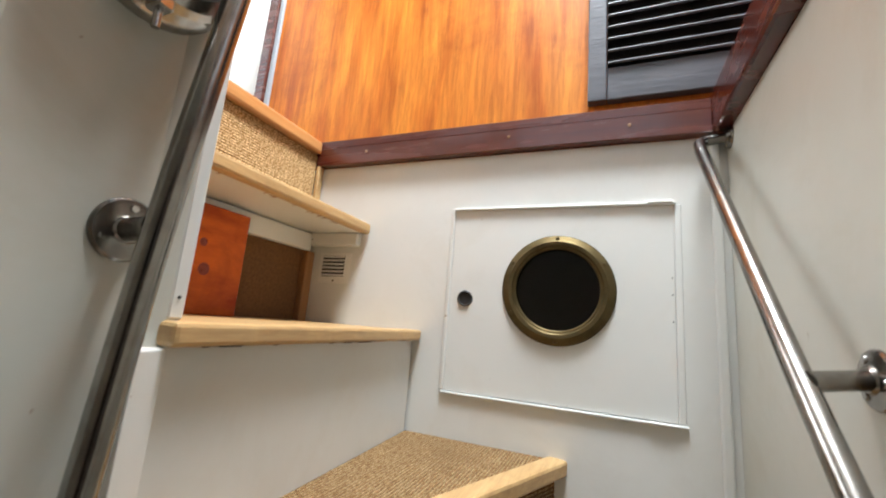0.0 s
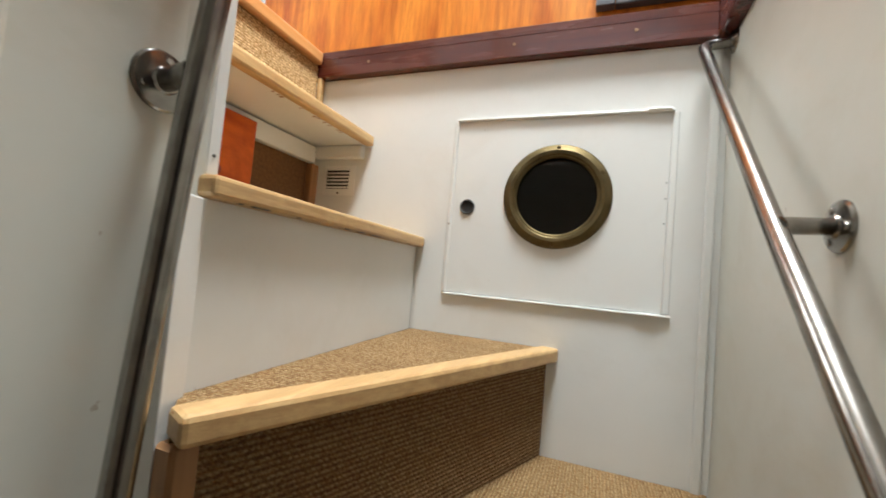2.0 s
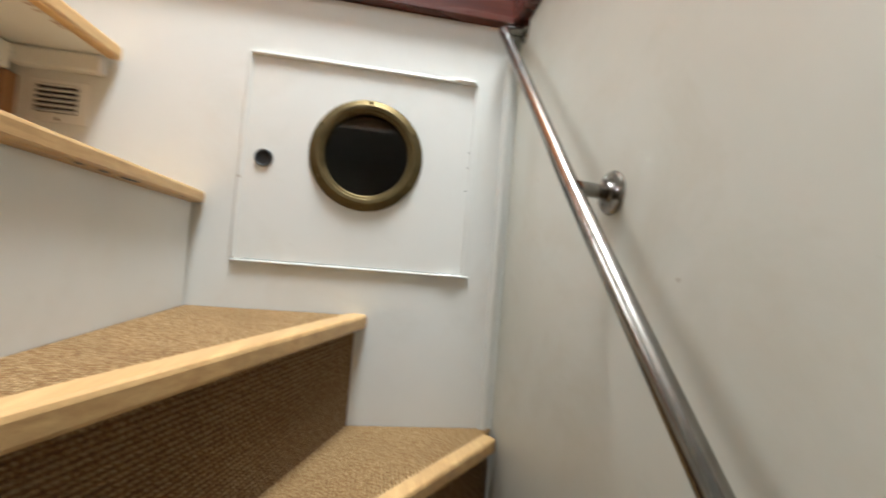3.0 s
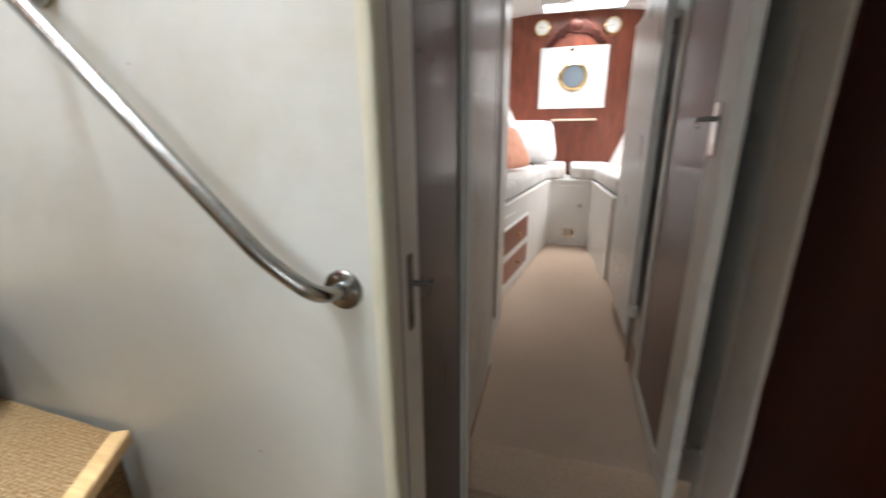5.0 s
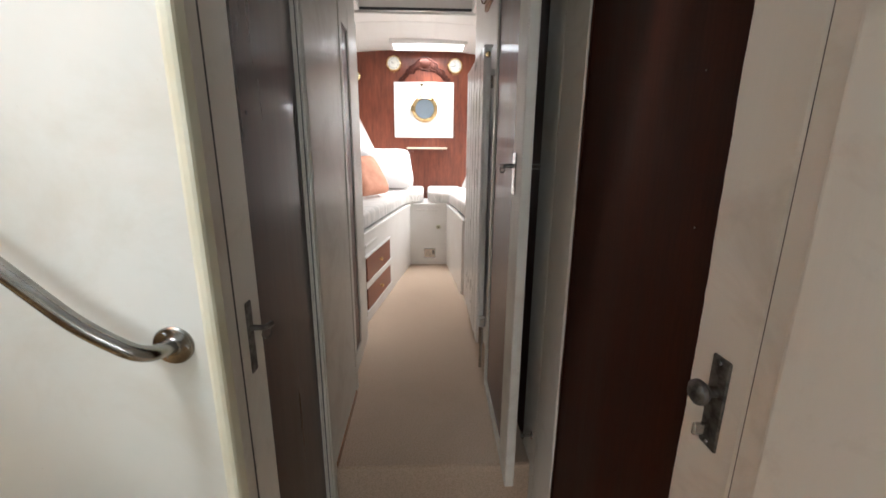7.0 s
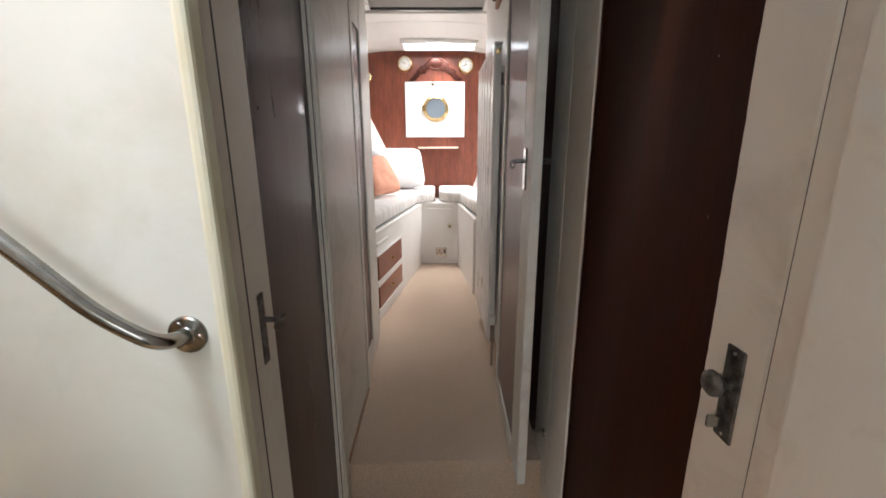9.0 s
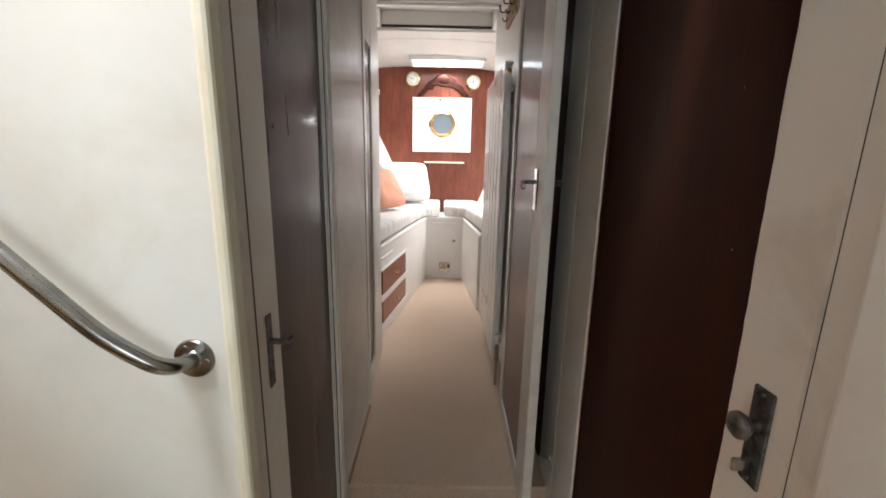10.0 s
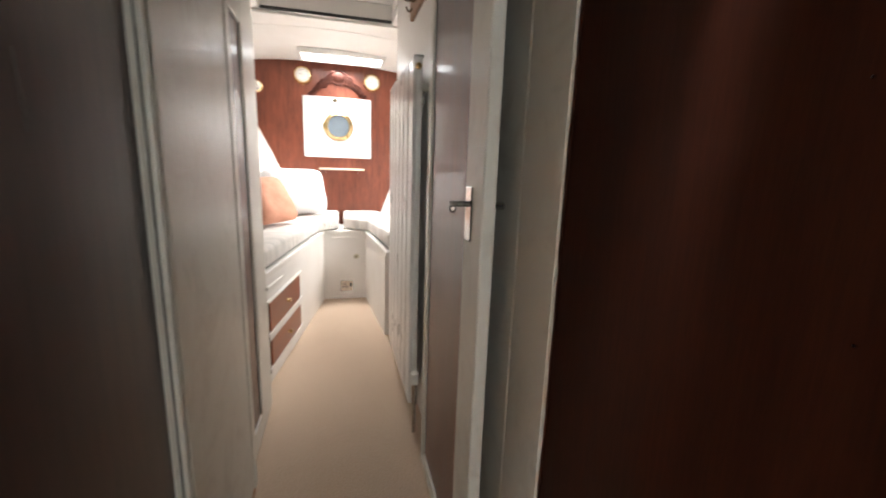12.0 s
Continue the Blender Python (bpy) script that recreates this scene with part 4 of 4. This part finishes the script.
part("key_ring", moved(torus(0.008, 0.0014, 24, 8), facing((0.476, -0.032, 0.994), (1, 0.5, 0))), OLDLOCK, lp, "", True)
part("back_lever", tube([(0.545, 0.028, 1.006), (0.545, 0.056, 1.006)], 0.008, 12), CHROME, d3, "", True)

rack = thing("hook_rack", "row of dark brass coat hooks on a short wooden rail", "coat hooks", at=(1.345, -1.43, 1.772))
part("rail", box(0.0, 0.44, 0.0, 0.018, -0.045, 0.045, 0.003), PINEX, rack, "reddish wooden rail")
for k in range(4):
    xx = 0.05 + k * 0.11
    hk = part("hook", tube(bend([(xx, 0.016, 0.02), (xx, 0.052, 0.014), (xx, 0.058, 0.040)], 0.016), 0.0032, 10), BRASS, rack, "double brass hook", True)
    part("lower_hook", tube(bend([(xx, 0.016, -0.008), (xx, 0.034, -0.030), (xx, 0.044, -0.008)], 0.014), 0.0032, 10), BRASS, hk, "", True)
    part("tip", moved(lathe([(0, 0.006), (0.006, 0.003), (0.006, -0.003), (0, -0.006)], 12), Matrix.Translation((xx, 0.058, 0.042))), BRASS, hk, "", True)
keys = thing("keys", "small bunch of keys hanging from a hook", "keys", at=(1.395, -1.391, 1.722))
part("ring", moved(torus(0.013, 0.0016, 20, 8), facing((0, 0, 0.012), (1, 0.3, 0))), CHROME, keys, "", True)
for k, a in enumerate((-18, 4, 22)):
    part("key", moved(box(-0.006, 0.006, -0.001 + k * 0.003, 0.001 + k * 0.003, -0.05, 0.0, 0.0008), Matrix.Rotation(radians(a), 4, "X")), BRASS, keys)


# ---- radiator ----
def radiator():
    x0, x1, yf, z0, z1 = 1.335, 2.04, -1.357, 0.11, 1.465
    h = thing("radiator", "tall white fluted panel radiator with a valve on the cabin wall", "radiator", at=(x0, yf, 0))
    b = bmesh.new()
    n = 6
    prof = []
    for k in range(n):
        a = (x1 - x0) * k / n
        c = (x1 - x0) * (k + 1) / n
        prof += [(a + 0.004, -0.012), (a + 0.014, 0.0), (c - 0.014, 0.0), (c - 0.004, -0.012)]
    outline = prof + [(x1 - x0, -0.03), (0.0, -0.03)]
    part("panel", prism(outline, z0, z1), RADIATOR, h)
    part("top_cap", box(0.0, x1 - x0, -0.036, 0.001, z1, z1 + 0.010, 0.003), RADIATOR, h)
    part("bracket", box(0.005, 0.035, -0.056, -0.030, z1 - 0.11, z1 - 0.085, 0.002), PLASTIC, h)
    part("bracket", box(0.012, 0.022, -0.045, -0.030, z1 - 0.16, z1 - 0.11, 0.002), CHROME, h, "grey metal bracket")
    part("air_valve", moved(lathe([(0, 0.014), (0.010, 0.013), (0.012, 0.004), (0.012, 0)], 18), facing((0.0, -0.016, z1 - 0.03), (-1, 0, 0))), GOLD, h, "brass air valve", True)
    vb = part("valve", tube([(-0.03, -0.018, 0.13), (-0.03, -0.018, 0.22)], 0.012, 16), CHROME, h, "chrome radiator valve", True)
    part("valve_cap", tube([(-0.03, -0.018, 0.22), (-0.03, -0.018, 0.265)], 0.017, 16), PLASTIC, vb, "white valve cap", True)
    part("pipe", tube([(0.002, -0.018, 0.18), (-0.03, -0.018, 0.18)], 0.008, 12), CHROME, vb, "", True)
    part("pipe_down", tube([(-0.03, -0.018, 0.0), (-0.03, -0.018, 0.13)], 0.007, 12), CHROME, vb, "", True)


radiator()

# narrow panel door on the left, between passage and berth
d4 = panel_door("door_4", "narrow locker door with a mahogany panel and white frame", 0.0, 0.42, 1.62, 0.05, 0.22, 0.10, GLOSSPANEL, DOORWHITE, 0.02, DOORWHITE)
d4.location = (1.20, -0.7825, 0)

# ---- forward cabin ----
A, B2 = Vector((1.765, -0.736)), Vector((3.148, -0.965))
C, D = Vector((3.148, -1.295)), Vector((2.25, -1.372))
front = B2 - A
fl = front.length
FRONT = Matrix.Translation((A.x, A.y, 0)) @ Matrix.Rotation(math.atan2(front.y, front.x), 4, "Z")   # x along the berth face, -y out into the cabin


def berth():
    h = thing("berth", "white painted V-berth base with two mahogany drawers", "berth", at=(A.x, A.y, 0))
    inv2 = Matrix.Translation((-A.x, -A.y, 0))
    body = prism([(A.x, A.y), (B2.x, B2.y), (C.x, C.y), (2.325, -1.366), (2.325, -1.76), (3.74, -1.44), (3.74, -0.82), (1.71, -0.27), (1.71, -0.736)], 0.0, 0.545)
    part("base", moved(body, inv2), CABINWHITE, h)
    for p, q in ((A, B2), (B2, C), (C, D)):
        d = q - p
        rim = box(-0.004, d.length + 0.004, -0.010, 0.02, 0.545, 0.572, 0.005, segments=2)
        part("rim", moved(rim, inv2 @ Matrix.Translation((p.x, p.y, 0)) @ Matrix.Rotation(math.atan2(d.y, d.x), 4, "Z")), CABINWHITE, h)
    for z0, z1 in ((0.265, 0.415), (0.085, 0.225)):
        dr = part("drawer", moved(box(0.075, 0.62, -0.010, 0.0, z0, z1, 0.003), inv2 @ FRONT), DRAWERWOOD, h, "mahogany drawer front")
        part("drawer_knob", moved(lathe([(0, 0.022), (0.010, 0.020), (0.013, 0.013), (0.007, 0.006), (0.009, 0)], 20), inv2 @ FRONT @ facing((0.35, -0.010, (z0 + z1) / 2), (0, -1, 0))), GOLD, dr, "small brass drawer knob", True)
    for z0, z1 in ((0.415, 0.430), (0.225, 0.265), (0.055, 0.085)):
        part("drawer_rail", moved(box(0.045, 0.66, -0.013, 0.0, z0 + 0.001, z1 - 0.001, 0.002), inv2 @ FRONT), CABINWHITE, h)
    part("finger_slot", moved(box(0.06, 0.30, -0.009, 0.0, 0.478, 0.498, 0.004), inv2 @ FRONT), CABINWHITE, h)
    part("finger_slot", moved(box(3.139, 3.148, -1.225, -1.025, 0.505, 0.520, 0.003), inv2), CABINWHITE, h)
    part("plinth", moved(box(3.140, 3.148, -1.29, -0.97, 0.0, 0.022, 0.002), inv2), CABINWHITE, h)


berth()


def mattress(outline, label, zz):
    h = thing("mattress", label, "mattress", "berth mattresses", at=(outline[0][0], outline[0][1], zz))
    b = prism([(x - outline[0][0], y - outline[0][1]) for x, y in outline], 0.0, 0.105)
    bmesh.ops.bevel(b, geom=b.edges[:], offset=0.028, segments=4, affect="EDGES", profile=0.5)
    part("cover", b, FABRIC, h, "", True)
    return h


m1 = mattress([(1.74, -0.722), (3.03, -0.935), (3.20, -1.085), (3.73, -1.085), (3.73, -0.80), (1.74, -0.26)], "grey-white striped mattress on the port berth", 0.573)
m2 = mattress([(3.20, -1.125), (3.06, -1.310), (2.335, -1.385), (2.335, -1.75), (3.73, -1.44), (3.73, -1.125)], "grey-white striped mattress on the starboard berth", 0.573)
for ob, pts in ((m1, [(3.03, -0.935), (3.20, -1.085)]), (m2, [(3.06, -1.310), (3.20, -1.125)])):
    p, q = (Vector(v) for v in pts)
    mid = (p + q) / 2
    n = Vector((-(q - p).y, (q - p).x)).normalized()
    if n.x > 0:
        n = -n
    for s in (-0.03, 0.0, 0.03):
        b = tube(bend([(mid.x + s * (q - p).normalized().x + n.x * 0.001, mid.y + s * (q - p).normalized().y + n.y * 0.001, 0.59),
                       (mid.x + s * 1.6 * (q - p).normalized().x, mid.y + s * 1.6 * (q - p).normalized().y, 0.64)], 0.01), 0.004, 8)
        part("seam_fold", moved(b, Matrix.Translation(-Vector(ob.location))), FABRIC, ob, "", True)


def pillow(name, label, w, h, t, m, material, seed):
    """A stuffed cushion: a rounded square swollen in the middle, with corners drawn in and soft creases."""
    random.seed(seed)
    n = 26
    b = bmesh.new()
    g = {}
    for s in (1, -1):
        for i in range(n + 1):
            for j in range(n + 1):
                u, v = 2 * i / n - 1, 2 * j / n - 1
                if s < 0 and (i in (0, n) or j in (0, n)):
                    g[s, i, j] = g[1, i, j]
                    continue
                e = max(0.0, (1 - u ** 4) * (1 - v ** 4)) ** 0.5
                pull = 1 - 0.07 * (u * u * (1 - v * v) + v * v * (1 - u * u)) - 0.02 - 0.13 * u ** 4 * v ** 4
                crease = noise.noise(Vector((u * 2.2 + seed, v * 2.2, s * 3.0))) * 0.08 + noise.noise(Vector((u * 4 + seed, v * 4, s))) * 0.015
                g[s, i, j] = b.verts.new((u * w / 2 * pull, v * h / 2 * pull, s * t / 2 * e * (1 + crease * 1.6)))
        for i in range(n):
            for j in range(n):
                b.faces.new((g[s, i, j], g[s, i + 1, j], g[s, i + 1, j + 1], g[s, i, j + 1]))
    ob = thing(name, label, "pillow" if name == "pillow" else "cushion")
    part("cover", b, material, ob, "", True)
    ob.matrix_basis = m
    return ob


# leaning against the hull side, their lower edges on the mattress
pillow("pillow", "plump white cotton pillow leaning at the head of the berth", 0.53, 0.40, 0.23, pose(3.30, -0.745, 0.868, 66, 0, -66), PILLOW, 3)
pillow("cushion", "terracotta cotton cushion leaning on the hull lining", 0.40, 0.36, 0.13, pose(2.70, -0.645, 0.845, 58, 0, -30), TERRA, 5)
lp2 = thing("wall_lamp", "small round brass lamp on the mahogany bulkhead", "lamp", at=(ENDX, -0.425, 1.73))
part("base", moved(lathe([(0, 0.012), (0.03, 0.012), (0.045, 0.006), (0.05, 0)], 28), facing((-0.0005, 0, 0), (-1, 0, 0))), GOLD, lp2, "", True)
part("shade", moved(lathe([(0, 0.075), (0.02, 0.073), (0.036, 0.055), (0.038, 0.03), (0.02, 0.012)], 28), facing((-0.0005, 0, 0), (-1, 0, 0))), DIAL, lp2, "frosted glass shade", True)


def cabin_panel():
    y0, y1, z0, z1 = -1.384, -0.797, 1.158, 1.681
    cy, cz = (y0 + y1) / 2, (z0 + z1) / 2
    h = thing("hatch_panel", "bright white square panel with a brass porthole on the mahogany bulkhead", "hatch", at=(ENDX, cy, z0))
    ring_y, ring_z = -1.098 - cy, 1.432 - z0
    F = facing((-0.0005, ring_y, ring_z), (-1, 0, 0))
    F2 = Matrix(((0, 0, -1, -0.0005), (1, 0, 0, ring_y), (0, 1, 0, ring_z), (0, 0, 0, 1)))
    w = (y1 - y0) / 2
    b = holed_rect(-w - ring_y, w - ring_y, -ring_z, z1 - z0 - ring_z, 0.10, 0.016)
    moved(b, F2)
    part("panel", b, CABINWHITE, h)
    p = part("porthole", moved(lathe([(0.092, 0.0), (0.092, 0.024), (0.096, 0.030), (0.103, 0.031), (0.108, 0.026), (0.126, 0.022), (0.128, 0.0165)], 48), F), GOLD, h, "polished brass porthole", True)
    part("glass", moved(lathe([(0, 0.022), (0.093, 0.022), (0.093, 0.018), (0, 0.018)], 40), F), WINDOWGLASS, p, "clear glass")
    part("daylight", moved(lathe([(0, 0.006), (0.094, 0.006), (0.094, 0.004), (0, 0.004)], 40), F), OUTSIDE, p, "grey-blue daylight behind the glass")
    part("hinge", moved(box(-0.05, -0.016, -0.135, -0.105, -0.03, 0.03, 0.004), Matrix.Translation((0, ring_y + 0.24, ring_z))), GOLD, p)
    for a in (50, -50):
        part("dog", moved(lathe([(0, 0.016), (0.011, 0.014), (0.013, 0.0)], 16), F @ Matrix.Translation((0.118 * math.cos(radians(a)), 0.118 * math.sin(radians(a)), 0.028))), GOLD, p, "", True)
    part("latch", box(-0.03, -0.0165, 0.02 - 0.02, 0.02 + 0.02, z1 - z0 - 0.030, z1 - z0 - 0.016, 0.002), BRASS, h, "small brass latch")
    part("latch_pin", box(-0.026, -0.0165, 0.015, 0.024, z1 - z0 - 0.045, z1 - z0 - 0.005, 0.002), BRASS, h)


cabin_panel()


def wall_dial(y, z, label, hand_angles):
    h = thing("wall_clock" if len(hand_angles) > 1 else "barometer", label, "clock" if len(hand_angles) > 1 else "barometer", "bulkhead instruments", at=(ENDX, y, z))
    F = facing((-0.0005, 0, 0), (-1, 0, 0))
    part("case", moved(lathe([(0.078, 0.0), (0.080, 0.008), (0.074, 0.016), (0.068, 0.030), (0.060, 0.034), (0.056, 0.028)], 44), F), GOLD, h, "polished brass case", True)
    part("dial", moved(lathe([(0, 0.0265), (0.058, 0.0265), (0.058, 0.022)], 40), F), DIAL, h, "cream dial")
    part("ring", moved(torus(0.043, 0.0012, 40, 6), F @ Matrix.Translation((0, 0, 0.0265))), OLDLOCK, h)
    for a, ln in zip(hand_angles, (0.032, 0.042)):
        part("hand", moved(box(-0.002, 0.002, -0.004, ln, 0.0275, 0.0285), F @ Matrix.Rotation(radians(a), 4, "Z")), BLACK, h)
    for k in range(12):
        part("tick", moved(box(-0.0012, 0.0012, 0.045, 0.052, 0.0266, 0.0272), F @ Matrix.Rotation(radians(30 * k), 4, "Z")), OLDLOCK, h)


wall_dial(-0.802, 1.845, "round brass barometer with a cream dial on the bulkhead", (70,))
wall_dial(-1.395, 1.828, "round brass ship's clock with a cream dial on the bulkhead", (10, 100))


def carving():
    """A carved scrolled crest: a bow of overlapping leaf scrolls with a raised middle."""
    h = thing("carved_crest", "carved dark mahogany scroll crest between the brass dials", "carving", at=(ENDX, -1.10, 1.70))
    rnd = random.Random(4)
    for k in range(-9, 10):
        u = k / 9
        y, z = u * 0.225, 0.165 - 0.16 * abs(u) ** 1.4
        r = 0.040 - 0.014 * abs(u) + rnd.uniform(-0.005, 0.005)
        s = lathe([(0, 0.022), (r * 0.4, 0.021), (r * 0.55, 0.013), (r * 0.75, 0.017), (r, 0.008), (r * 1.02, 0)], 14)
        moved(s, Matrix.Translation((-0.0005, y, z + rnd.uniform(-0.008, 0.008))) @ Matrix.Rotation(rnd.uniform(0, 6), 4, "X") @ facing((0, 0, 0), (-1, 0, 0)) @ Matrix.Diagonal((1.25, 0.8, 1, 1)))
        part("scroll", s, CREST, h, "", True)
    part("heart", moved(lathe([(0, 0.03), (0.03, 0.027), (0.045, 0.014), (0.06, 0.016), (0.066, 0)], 20), facing((-0.0005, 0, 0.15), (-1, 0, 0)) @ Matrix.Diagonal((1.2, 1, 1, 1))), CREST, h, "", True)


carving()

sh = thing("wall_shelf", "small pale wooden shelf under the white panel", "shelf", at=(ENDX, -1.12, 1.045))
part("board", box(-0.10, -0.0005, -0.20, 0.20, 0.0, 0.018, 0.005, segments=2), mat("pale_shelf_wood", (0.66, 0.52, 0.38), 0.4, second=(0.72, 0.60, 0.46), scale=20, stretch=(4, 0.5, 4)), sh)
for yy in (-0.15, 0.15):
    part("bracket", prism([(-0.07, yy - 0.008), (-0.0005, yy - 0.008), (-0.0005, yy + 0.008), (-0.07, yy + 0.008)], -0.03, 0.0, 0.003), CABINWOOD, sh)

so = thing("wall_socket", "square brushed metal mains socket on the locker front", "socket", at=(3.148, -1.141, 0.108))
part("plate", box(-0.007, -0.0005, -0.052, 0.052, -0.045, 0.045, 0.004), CHROME, so)
for yy, zz, w_, h_ in ((0.012, 0.014, 0.004, 0.009), (0.026, -0.008, 0.009, 0.004), (-0.002, -0.008, 0.009, 0.004)):
    part("pin_hole", box(-0.0078, -0.0069, yy - w_, yy + w_, zz - h_, zz + h_), BLACK, so)
part("rocker", box(-0.011, -0.0069, -0.040, -0.024, -0.008, 0.026, 0.002), BLACK, so, "black rocker switch")
sw = thing("pull_button", "small yellowed round button on the locker front", "button", at=(3.148, -1.222, 0.355))
part("plate", moved(lathe([(0, 0.008), (0.014, 0.007), (0.02, 0.003), (0.021, 0)], 20), facing((-0.0005, 0, 0), (-1, 0, 0))), BEAD, sw, "", True)
part("stud", moved(lathe([(0, 0.016), (0.006, 0.015), (0.007, 0.007)], 14), facing((-0.0005, 0, 0), (-1, 0, 0))), BRASS, sw, "", True)

# deckhead hatch with a recessed lining, and the skylight
zc = ceiling_z(-1.0)
oh = thing("deck_hatch", "recessed white deck hatch with a dark seal in the deckhead", "hatch", at=((OX0 + OX1) / 2, (OY0 + OY1) / 2, zc))
hx, hy = (OX1 - OX0) / 2, (OY1 - OY0) / 2
part("lining", box(hx - 0.002, hx + 0.02, -hy, hy, 0.002, 0.095), CABINWHITE, oh)
part("lining", box(-hx - 0.02, -hx + 0.002, -hy, hy, 0.031, 0.095), CABINWHITE, oh)
part("lining", box(-hx + 0.002, hx - 0.002, hy - 0.002, hy + 0.02, 0.031, 0.095), CABINWHITE, oh)
part("lining", box(-hx + 0.002, hx - 0.002, -hy - 0.02, -hy + 0.002, 0.031, 0.095), CABINWHITE, oh)
part("lid", box(-hx, hx, -hy, hy, 0.0955, 0.106), CABINWHITE, oh)
part("seal", box(hx - 0.016, hx - 0.003, -hy + 0.004, hy - 0.004, -0.012, 0.004, 0.003), BLACK, oh, "dark rubber seal")
for sx in (-1, 1):
    part("frame_bar", box(sx * (hx + 0.022) - 0.02, sx * (hx + 0.022) + 0.02, -hy - 0.04, hy + 0.04, -0.032, -0.016, 0.003), CABINWHITE, oh)
sk = thing("skylight", "bright white skylight in a white frame over the berths", "skylight", at=((KX0 + KX1) / 2, (KY0 + KY1) / 2, zc))
kx, ky = (KX1 - KX0) / 2, (KY1 - KY0) / 2
part("pane", box(-kx + 0.005, kx - 0.005, -ky + 0.005, ky - 0.005, -0.036, -0.030), SKYLIGHT, sk, "glowing translucent pane")
for sx in (-1, 1):
    part("frame", box(sx * (kx + 0.010) - 0.014, sx * (kx + 0.010) + 0.014, -ky - 0.024, ky + 0.024, -0.044, -0.002, 0.005), CABINWHITE, sk)
    part("frame", box(-kx + 0.007, kx - 0.007, sx * (ky + 0.010) - 0.014, sx * (ky + 0.010) + 0.014, -0.044, -0.002, 0.005), CABINWHITE, sk)
